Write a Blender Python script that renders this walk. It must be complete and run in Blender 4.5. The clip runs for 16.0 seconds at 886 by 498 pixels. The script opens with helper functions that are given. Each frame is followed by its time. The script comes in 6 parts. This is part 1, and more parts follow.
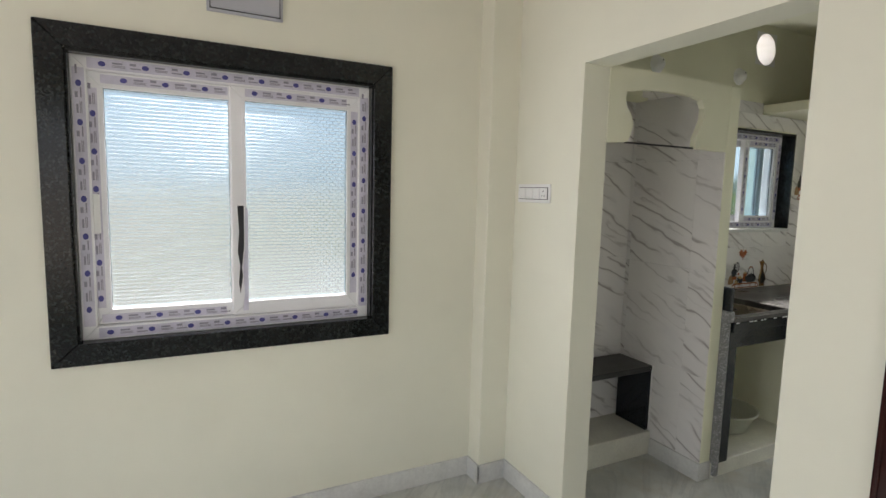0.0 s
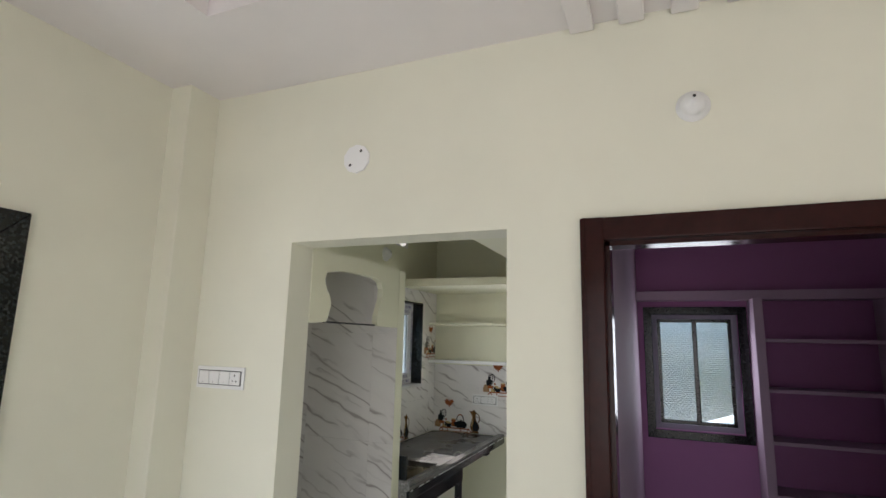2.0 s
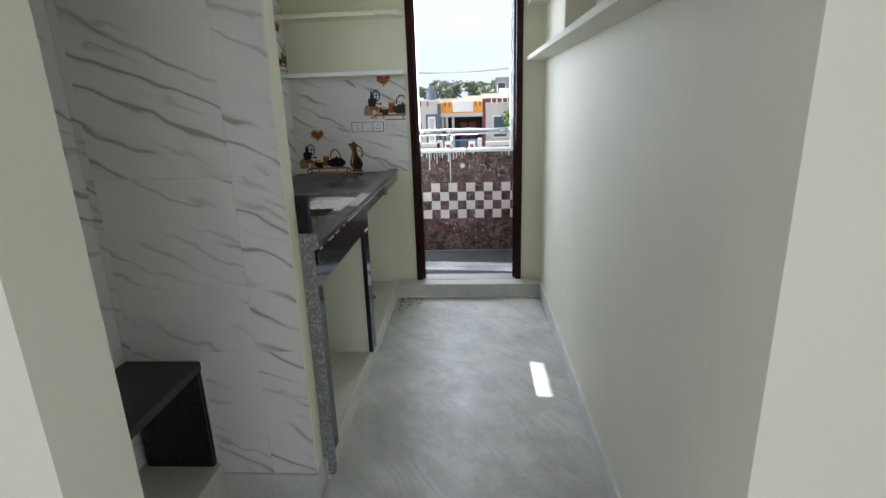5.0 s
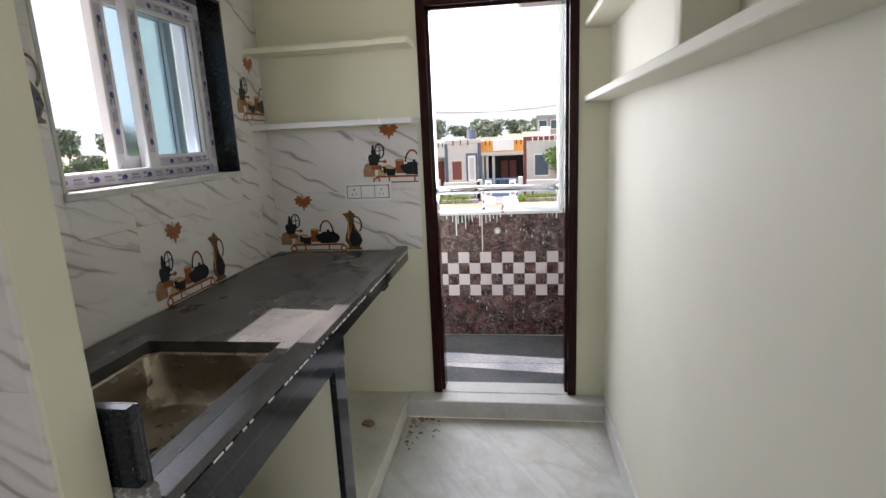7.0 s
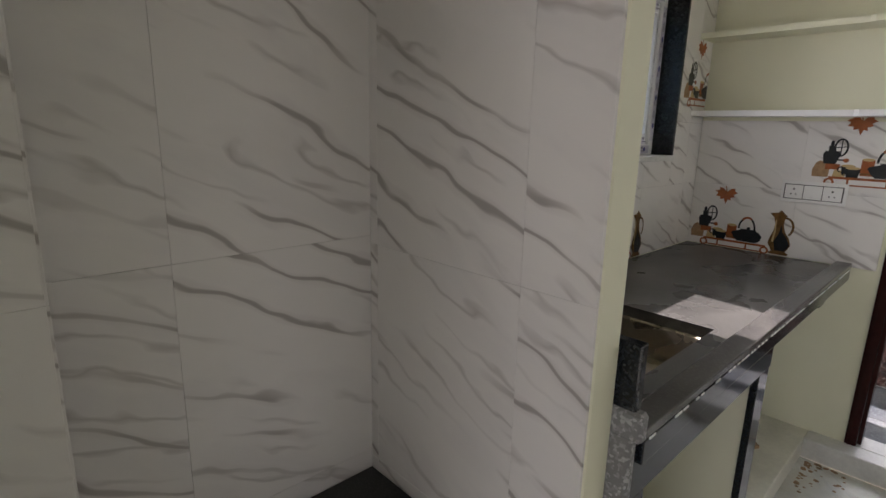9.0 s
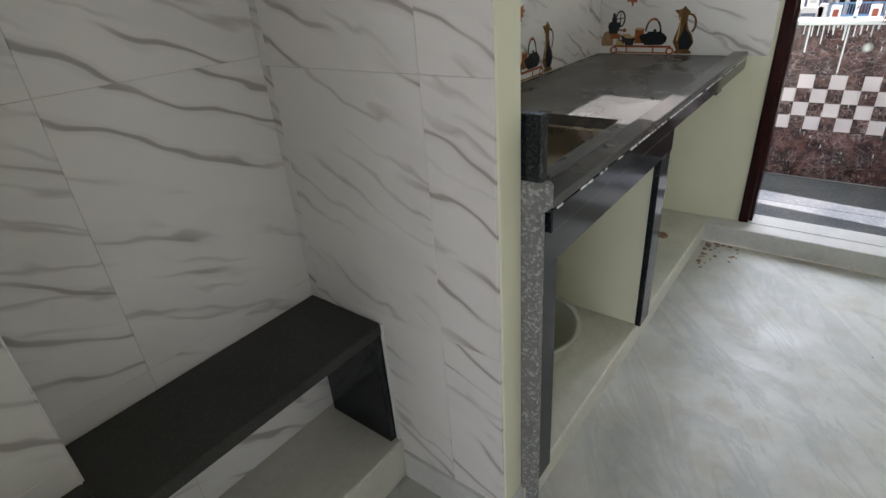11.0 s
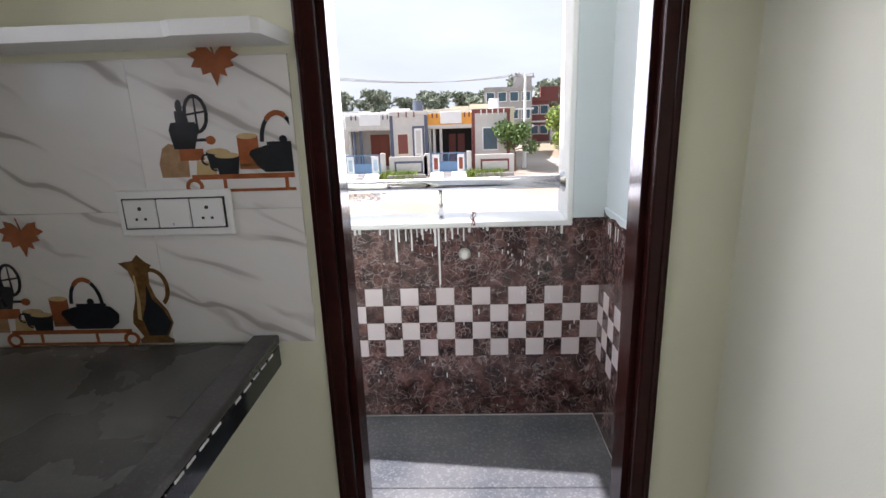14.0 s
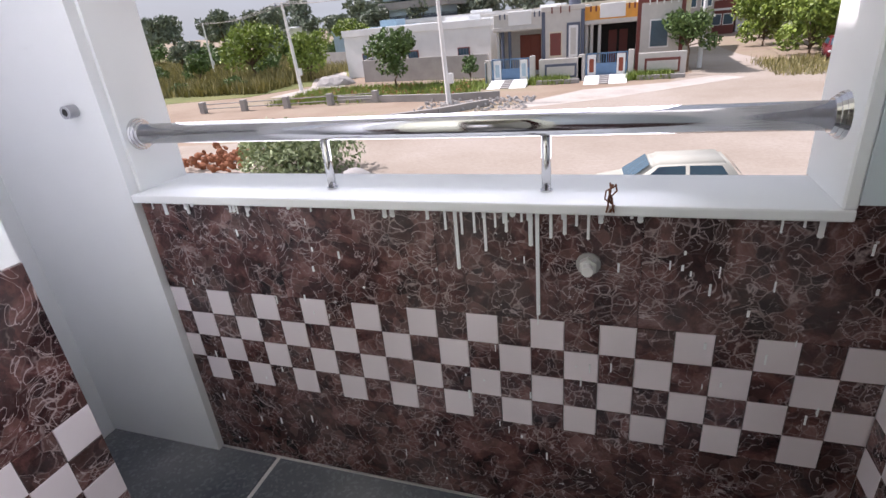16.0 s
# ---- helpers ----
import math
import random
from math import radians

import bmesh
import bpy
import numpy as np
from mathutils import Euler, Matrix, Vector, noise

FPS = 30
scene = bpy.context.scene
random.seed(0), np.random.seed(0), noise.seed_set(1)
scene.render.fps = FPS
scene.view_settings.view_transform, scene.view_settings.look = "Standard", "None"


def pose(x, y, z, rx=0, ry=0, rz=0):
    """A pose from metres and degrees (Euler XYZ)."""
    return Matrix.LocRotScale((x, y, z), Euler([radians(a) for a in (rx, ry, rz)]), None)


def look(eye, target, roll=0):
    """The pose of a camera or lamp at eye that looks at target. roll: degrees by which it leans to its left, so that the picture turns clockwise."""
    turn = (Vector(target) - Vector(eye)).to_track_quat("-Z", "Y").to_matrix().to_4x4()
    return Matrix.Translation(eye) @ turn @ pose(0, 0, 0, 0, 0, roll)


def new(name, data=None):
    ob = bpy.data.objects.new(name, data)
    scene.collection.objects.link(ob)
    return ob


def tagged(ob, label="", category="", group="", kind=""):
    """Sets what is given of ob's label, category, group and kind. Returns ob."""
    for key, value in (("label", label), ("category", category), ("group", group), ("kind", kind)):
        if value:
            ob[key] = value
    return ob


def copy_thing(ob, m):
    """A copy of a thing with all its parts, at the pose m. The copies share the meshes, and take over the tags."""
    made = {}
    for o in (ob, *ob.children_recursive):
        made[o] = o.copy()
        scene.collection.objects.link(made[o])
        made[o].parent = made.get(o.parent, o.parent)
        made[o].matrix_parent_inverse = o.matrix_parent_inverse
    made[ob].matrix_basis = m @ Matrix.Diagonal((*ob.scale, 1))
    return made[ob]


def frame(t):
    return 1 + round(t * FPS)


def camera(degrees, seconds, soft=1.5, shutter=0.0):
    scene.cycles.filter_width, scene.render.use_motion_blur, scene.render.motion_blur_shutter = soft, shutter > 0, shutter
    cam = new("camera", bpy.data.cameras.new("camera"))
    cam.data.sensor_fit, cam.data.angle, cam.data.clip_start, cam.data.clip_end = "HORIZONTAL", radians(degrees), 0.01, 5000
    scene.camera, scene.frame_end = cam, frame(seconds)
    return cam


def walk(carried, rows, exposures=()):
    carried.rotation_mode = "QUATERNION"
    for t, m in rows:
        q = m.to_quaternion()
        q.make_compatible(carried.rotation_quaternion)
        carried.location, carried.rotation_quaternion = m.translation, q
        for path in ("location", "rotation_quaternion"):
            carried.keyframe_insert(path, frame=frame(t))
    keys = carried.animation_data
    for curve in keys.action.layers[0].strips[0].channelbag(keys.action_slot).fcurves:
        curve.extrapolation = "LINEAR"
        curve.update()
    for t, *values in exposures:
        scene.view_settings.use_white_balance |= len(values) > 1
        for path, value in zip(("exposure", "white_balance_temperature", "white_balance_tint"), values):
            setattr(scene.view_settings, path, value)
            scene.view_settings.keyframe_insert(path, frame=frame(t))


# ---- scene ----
cam = camera(80.9, 16.0)
PATH = [
    (0, (1.555, 0.546, 1.606), (-0.22, 1.442, 1.387), 1.5),
    (0.5, (1.568, 0.474, 1.631), (0.042, 1.749, 1.416), 1.8),
    (1, (1.538, 0.428, 1.652), (0.249, 1.949, 1.495), 2.1),
    (1.5, (1.364, 0.388, 1.723), (0.32, 2.09, 1.836), 2.2),
    (2, (1.162, 0.389, 1.792), (0.395, 2.204, 2.136), 1.3),
    (2.5, (0.952, 0.565, 1.783), (0.336, 2.432, 2.152), 0.1),
    (3, (0.739, 0.747, 1.732), (0.235, 2.669, 1.957), -0.1),
    (3.5, (0.506, 0.92, 1.64), (0.113, 2.881, 1.64), -0.1),
    (4, (0.377, 1.077, 1.562), (0.105, 3.044, 1.319), -0.7),
    (4.5, (0.329, 1.334, 1.427), (0.161, 3.27, 0.956), -1.3),
    (4.7, (0.308, 1.424, 1.412), (0.174, 3.34, 0.853), -1.6),
    (6.8, (0.339, 2.533, 1.49), (0.227, 4.473, 1.014), -2.4),
    (7, (0.334, 2.605, 1.496), (0.056, 4.541, 1.077), -2.6),
    (7.5, (0.295, 2.669, 1.506), (-0.443, 4.488, 1.121), -2.3),
    (8, (0.226, 2.646, 1.513), (-0.959, 4.22, 1.171), -1.8),
    (8.2, (0.104, 2.564, 1.517), (-1.193, 4.066, 1.268), -1.1),
    (10.3, (0.193, 2.327, 1.367), (-1.19, 3.455, 0.466), -2.7),
    (10.5, (0.197, 2.322, 1.355), (-1.107, 3.515, 0.418), -3.0),
    (11, (0.194, 2.386, 1.359), (-0.923, 3.757, 0.425), -4.6),
    (11.5, (0.212, 2.544, 1.392), (-0.725, 4.096, 0.548), -5.5),
    (12, (0.214, 2.76, 1.416), (-0.573, 4.45, 0.69), -3.8),
    (12.5, (0.161, 3.081, 1.432), (-0.439, 4.89, 0.826), -2.5),
    (13, (0.147, 3.414, 1.438), (-0.248, 5.295, 0.886), -2.0),
    (13.5, (0.194, 3.812, 1.441), (-0.02, 5.726, 0.902), -1.9),
    (14, (0.198, 4.155, 1.439), (0.119, 6.083, 0.915), -1.9),
    (14.5, (0.19, 4.496, 1.432), (0.225, 6.423, 0.901), -2.0),
    (15, (0.23, 4.759, 1.406), (0.342, 6.668, 0.819), -2.2),
    (15.5, (0.275, 5.065, 1.375), (0.204, 6.938, 0.676), -2.2),
    (16, (0.253, 5.296, 1.342), (-0.369, 7.013, 0.526), -5.5),
]
walk(cam, [(t, look(eye, target, roll)) for t, eye, target, roll in PATH],
     [(0, 1.37, 6450, 16), (2, 1.38, 6300, 16), (3.5, 1.50, 6000, 15), (4.7, 1.28, 5950, 15), (7, 1.42, 6350, 22), (7.5, 1.40, 6450, 20), (8.2, 1.12, 6600, 23), (10.3, 1.82, 6200, 21), (11, 1.70, 6150, 18), (11.5, 1.38, 6100, 16), (12.5, 1.48, 6150, 18), (13.5, 1.26, 6250, 21), (14.5, 1.10, 6250, 24), (15.5, 0.66, 6350, 27), (16, 0.45, 6250, 26)])

# ---- world, sun, window light ----
SUN_TO = Vector((-1.0, 0.11, 1.13))
world = bpy.data.worlds.new("sky")
scene.world = world
world.use_nodes = True
wn, wl = world.node_tree.nodes, world.node_tree.links
bg = wn["Background"]
sky = wn.new("ShaderNodeTexSky")
sky.sky_type, sky.sun_disc = "NISHITA", False
sky.sun_elevation, sky.sun_rotation = radians(48), radians(-84)
sky.dust_density, sky.air_density = 3.0, 1.0
wc = wn.new("ShaderNodeTexCoord")
wm = wn.new("ShaderNodeMapping")
wm.inputs["Scale"].default_value = (2.0, 2.0, 7.0)
cloud = wn.new("ShaderNodeTexNoise")
cloud.inputs["Scale"].default_value, cloud.inputs["Detail"].default_value = 1.6, 6
ramp = wn.new("ShaderNodeValToRGB")
ramp.color_ramp.elements[0].position, ramp.color_ramp.elements[1].position = 0.35, 0.72
ramp.color_ramp.elements[0].color = (0.72, 0.72, 0.72, 1)
ramp.color_ramp.elements[1].color = (0.95, 0.95, 0.95, 1)
wmix = wn.new("ShaderNodeMix")
wmix.data_type = "RGBA"
wmix.inputs["B"].default_value = (6.7, 7.5, 7.8, 1)
wl.new(wc.outputs["Generated"], wm.inputs["Vector"])
wl.new(wm.outputs["Vector"], cloud.inputs["Vector"])
wl.new(cloud.outputs["Fac"], ramp.inputs["Fac"])
wl.new(ramp.outputs["Color"], wmix.inputs["Factor"])
wl.new(sky.outputs["Color"], wmix.inputs["A"])
wl.new(wmix.outputs["Result"], bg.inputs["Color"])
bg.inputs["Strength"].default_value = 0.065

sun = new("sun", bpy.data.lights.new("sun", "SUN"))
sun.data.energy, sun.data.angle, sun.data.color = 5.0, radians(0.55), (1.0, 0.95, 0.87)
sun.matrix_world = look(SUN_TO * 20, (0, 0, 0))


def sky_lamp(name, eye, target, w, h, power, colour=(0.93, 0.97, 1.0)):
    """The sky's light in an opening."""
    lamp = new(name, bpy.data.lights.new(name, "AREA"))
    lamp.data.shape, lamp.data.size, lamp.data.size_y = "RECTANGLE", w, h
    lamp.data.energy, lamp.data.color = power, colour
    lamp.matrix_world = look(eye, target)
    return lamp


sky_lamp("hall_window_light", (-0.86, 0.78, 1.53), (3, 0.78, 1.2), 1.05, 1.0, 3.2)
# two added fill lamps for the hall, in assumed openings out of view
sky_lamp("hall_back_opening_light", (1.6, -3.1, 1.3), (1.6, 2, 1.2), 2.6, 2.3, 14)
sky_lamp("hall_side_opening_light", (4.1, -0.6, 1.4), (0, -0.2, 1.3), 2.0, 2.0, 3)
sky_lamp("kitchen_window_light", (-1.04, 4.43, 1.75), (2, 4.3, 1.3), 0.8, 0.65, 1.5).data.spread = radians(115)
sky_lamp("balcony_opening_light", (-0.28, 6.345, 1.76), (-0.28, 4, 1.3), 1.3, 1.5, 15).data.spread = radians(130)
sky_lamp("bedroom_window_light", (1.39, 4.99, 1.6), (1.6, 2, 1.0), 0.6, 0.8, 1.4)


# ---- materials ----
def nodes_of(name):
    m = bpy.data.materials.new(name)
    m.use_nodes = True
    t = m.node_tree
    return m, t.nodes, t.links, t.nodes["Principled BSDF"]


def rgba(c):
    return (c[0], c[1], c[2], 1)


def coords(n, l, scale=(1, 1, 1), rot=(0, 0, 0), shift=0.0):
    """World place, scaled; shift: how far each object is moved about in it."""
    g = n.new("ShaderNodeNewGeometry")
    mp = n.new("ShaderNodeMapping")
    mp.inputs["Scale"].default_value = scale
    mp.inputs["Rotation"].default_value = [radians(a) for a in rot]
    src = g.outputs["Position"]
    if shift:
        oi = n.new("ShaderNodeObjectInfo")
        mul = n.new("ShaderNodeMath")
        mul.operation = "MULTIPLY"
        mul.inputs[1].default_value = shift
        l.new(oi.outputs["Random"], mul.inputs[0])
        add = n.new("ShaderNodeVectorMath")
        add.operation = "ADD"
        l.new(src, add.inputs[0])
        l.new(mul.outputs[0], add.inputs[1])
        src = add.outputs[0]
    l.new(src, mp.inputs["Vector"])
    return mp.outputs["Vector"]


def noise_tex(n, l, vec, scale, detail=4.0, rough=0.55, dist=0.0):
    t = n.new("ShaderNodeTexNoise")
    t.inputs["Scale"].default_value, t.inputs["Detail"].default_value = scale, detail
    t.inputs["Roughness"].default_value, t.inputs["Distortion"].default_value = rough, dist
    l.new(vec, t.inputs["Vector"])
    return t.outputs["Fac"]


def ramp_of(n, l, fac, stops):
    r = n.new("ShaderNodeValToRGB")
    e = r.color_ramp.elements
    while len(e) < len(stops):
        e.new(0.5)
    for k, (p, c) in zip(e, stops):
        k.position = p
        k.color = rgba(c) if not isinstance(c, (int, float)) else (c, c, c, 1)
    l.new(fac, r.inputs["Fac"])
    return r.outputs["Color"]


def blend(n, l, fac, a, b, mode="MIX"):
    m = n.new("ShaderNodeMix")
    m.data_type, m.blend_type = "RGBA", mode
    for sock, v in ((m.inputs["Factor"], fac), (m.inputs["A"], a), (m.inputs["B"], b)):
        if isinstance(v, (int, float)):
            sock.default_value = v
        elif isinstance(v, tuple):
            sock.default_value = rgba(v)
        else:
            l.new(v, sock)
    return m.outputs["Result"]


def bump_on(n, l, p, height, strength, dist=0.002):
    b = n.new("ShaderNodeBump")
    b.inputs["Strength"].default_value, b.inputs["Distance"].default_value = strength, dist
    l.new(height, b.inputs["Height"])
    l.new(b.outputs["Normal"], p.inputs["Normal"])


def plain(name, colour, rough=0.6, metal=0.0, var=0.08, scale=3.0, fine=60.0, bump=0.15, spec=0.5, shift=0.0):
    """One paint or stuff, with broad and fine variation."""
    m, n, l, p = nodes_of(name)
    v = coords(n, l, shift=shift)
    broad = noise_tex(n, l, v, scale, 3)
    small = noise_tex(n, l, v, fine, 4)
    d = tuple(max(c * (1 - var), 0) for c in colour)
    b = tuple(min(c * (1 + var), 1) for c in colour)
    c1 = ramp_of(n, l, broad, [(0.3, d), (0.7, b)])
    c2 = blend(n, l, 0.35 * min(1, var * 6), c1, ramp_of(n, l, small, [(0.35, d), (0.65, b)]))
    l.new(c2, p.inputs["Base Color"])
    l.new(ramp_of(n, l, broad, [(0.3, max(rough - 0.07, 0.03)), (0.7, min(rough + 0.07, 1))]), p.inputs["Roughness"])
    p.inputs["Metallic"].default_value = metal
    p.inputs["Specular IOR Level"].default_value = spec
    if bump:
        bump_on(n, l, p, small, bump)
    return m


def wall_paint(name, colour, spec=0.22):
    """Emulsion rolled on plaster: broad unevenness, roller grain, faint scuffs."""
    m, n, l, p = nodes_of(name)
    v = coords(n, l)
    broad = noise_tex(n, l, v, 1.3, 4, 0.6)
    grain = noise_tex(n, l, v, 220, 3)
    wav = noise_tex(n, l, v, 9, 3)
    scuff = noise_tex(n, l, coords(n, l, (5, 5, 14)), 1.5, 6, 0.7)
    base = ramp_of(n, l, broad, [(0.25, tuple(c * 0.94 for c in colour)), (0.75, tuple(min(c * 1.04, 0.95) for c in colour))])
    base = blend(n, l, ramp_of(n, l, scuff, [(0.66, 0.0), (0.80, 0.16)]), base, tuple(c * 0.72 for c in colour))
    l.new(base, p.inputs["Base Color"])
    p.inputs["Roughness"].default_value = 0.72
    p.inputs["Specular IOR Level"].default_value = spec
    h = blend(n, l, 0.7, grain, wav)
    bump_on(n, l, p, h, 0.22, 0.003)
    return m


def vein_tile(name):
    """White glazed tile with slanting soft grey veins."""
    m, n, l, p = nodes_of(name)
    g = n.new("ShaderNodeNewGeometry")
    s = n.new("ShaderNodeSeparateXYZ")
    l.new(g.outputs["Position"], s.inputs[0])
    add = n.new("ShaderNodeMath")
    l.new(s.outputs["X"], add.inputs[0])
    l.new(s.outputs["Y"], add.inputs[1])
    cmb = n.new("ShaderNodeCombineXYZ")
    l.new(add.outputs[0], cmb.inputs["X"])
    l.new(s.outputs["Z"], cmb.inputs["Y"])
    oi = n.new("ShaderNodeObjectInfo")
    mul = n.new("ShaderNodeMath")
    mul.operation = "MULTIPLY"
    mul.inputs[1].default_value = 0.6
    l.new(oi.outputs["Random"], mul.inputs[0])
    l.new(mul.outputs[0], cmb.inputs["Z"])
    turn = n.new("ShaderNodeMapping")
    turn.inputs["Rotation"].default_value = (0, 0, radians(25))
    l.new(cmb.outputs[0], turn.inputs["Vector"])
    mp = n.new("ShaderNodeMapping")
    mp.inputs["Scale"].default_value = (0.42, 1.0, 1)
    l.new(turn.outputs["Vector"], mp.inputs["Vector"])
    v = mp.outputs["Vector"]
    lines = []
    for scale, wander, stops, gate_scale, gate_stops in ((3.2, 7.0, [(0.72, 0.0), (0.95, 0.18), (0.993, 0.95)], 4.6, [(0.46, 0.0), (0.56, 1.0)]), (4.7, 9.0, [(0.86, 0.0), (0.988, 0.5), (1.0, 0.7)], 6.0, [(0.51, 0.0), (0.61, 0.8)])):
        wave = n.new("ShaderNodeTexWave")
        wave.wave_type, wave.bands_direction = "BANDS", "Y"
        wave.inputs["Scale"].default_value, wave.inputs["Distortion"].default_value = scale, wander
        wave.inputs["Detail"].default_value, wave.inputs["Detail Scale"].default_value, wave.inputs["Detail Roughness"].default_value = 3.0, 1.3, 0.6
        l.new(v, wave.inputs["Vector"])
        both = n.new("ShaderNodeMath")
        both.operation = "MULTIPLY"
        l.new(ramp_of(n, l, wave.outputs["Fac"], stops), both.inputs[0])
        l.new(ramp_of(n, l, noise_tex(n, l, v, gate_scale, 2, 0.5), gate_stops), both.inputs[1])
        lines.append(both.outputs[0])
    vein = n.new("ShaderNodeMath")
    vein.operation = "MAXIMUM"
    l.new(lines[0], vein.inputs[0])
    l.new(lines[1], vein.inputs[1])
    b2 = noise_tex(n, l, v, 6.0, 4, 0.6, 0.4)
    soft = ramp_of(n, l, b2, [(0.48, (0.81, 0.79, 0.77)), (0.74, (0.74, 0.72, 0.71))])
    l.new(blend(n, l, vein.outputs[0], soft, (0.41, 0.38, 0.365)), p.inputs["Base Color"])
    p.inputs["Roughness"].default_value = 0.16
    p.inputs["Specular IOR Level"].default_value = 0.5
    bump_on(n, l, p, noise_tex(n, l, v, 9, 2), 0.05, 0.004)
    return m


def floor_marble(name):
    """Pale grey-green marble with long diagonal veins, dust and grit stains."""
    m, n, l, p = nodes_of(name)
    turn = n.new("ShaderNodeMapping")
    turn.inputs["Scale"].default_value = (1.0, 4.2, 1)
    l.new(coords(n, l, (1, 1, 1), (0, 0, 52)), turn.inputs["Vector"])
    v = turn.outputs["Vector"]
    a = noise_tex(n, l, v, 1.1, 7, 0.66, 1.0)
    b = noise_tex(n, l, coords(n, l), 2.4, 6, 0.6)
    base = ramp_of(n, l, b, [(0.3, (0.40, 0.41, 0.38)), (0.52, (0.55, 0.56, 0.53)), (0.75, (0.66, 0.66, 0.63))])
    vein = ramp_of(n, l, a, [(0.42, 0.0), (0.49, 0.34), (0.515, 0.0), (0.60, 0.0), (0.64, 0.2), (0.67, 0.0)])
    base = blend(n, l, vein, base, (0.28, 0.30, 0.31))
    dust = noise_tex(n, l, coords(n, l), 5.5, 8, 0.72)
    base = blend(n, l, ramp_of(n, l, dust, [(0.48, 0.0), (0.70, 0.55)]), base, (0.42, 0.37, 0.29))
    l.new(base, p.inputs["Base Color"])
    l.new(ramp_of(n, l, dust, [(0.35, 0.36), (0.7, 0.6)]), p.inputs["Roughness"])
    bump_on(n, l, p, dust, 0.05, 0.001)
    return m


def granite(name, base, speck, rough=0.12, scale=150.0, dust=0.0, film=(0.33, 0.32, 0.31), wiped=0.0):
    m, n, l, p = nodes_of(name)
    v = coords(n, l)
    vo = n.new("ShaderNodeTexVoronoi")
    vo.inputs["Scale"].default_value = scale
    l.new(v, vo.inputs["Vector"])
    sp = n.new("ShaderNodeSeparateColor")
    l.new(vo.outputs["Color"], sp.inputs[0])
    c = ramp_of(n, l, sp.outputs[0], [(0.6, base), (0.82, tuple(0.5 * (a + b) for a, b in zip(base, speck))), (0.97, speck)])
    d = noise_tex(n, l, v, 3.2, 5, 0.52, 0.3)
    if dust:
        c = blend(n, l, ramp_of(n, l, noise_tex(n, l, v, 3.0, 3, 0.45, 0.1), [(0.25, 0.1 * dust), (0.8, dust)]), c, film)
        c = blend(n, l, ramp_of(n, l, d, [(0.40, 0.0), (0.80, dust * 0.35)]), c, film)
    gloss = ramp_of(n, l, d, [(0.35, rough), (0.7, min(rough + 0.10 + dust * 0.4, 1))])
    if wiped:
        smear = ramp_of(n, l, noise_tex(n, l, coords(n, l, (3.2, 1.5, 1), (0, 0, 25)), 2.0, 2, 0.4, 0.3), [(0.36, 0.0), (0.70, wiped)])
        c = blend(n, l, smear, c, base)
        gloss = blend(n, l, smear, gloss, (0.55 * rough,) * 3)
    l.new(c, p.inputs["Base Color"])
    l.new(gloss, p.inputs["Roughness"])
    p.inputs["Specular IOR Level"].default_value = 0.35
    bump_on(n, l, p, d, 0.05, 0.002)
    return m


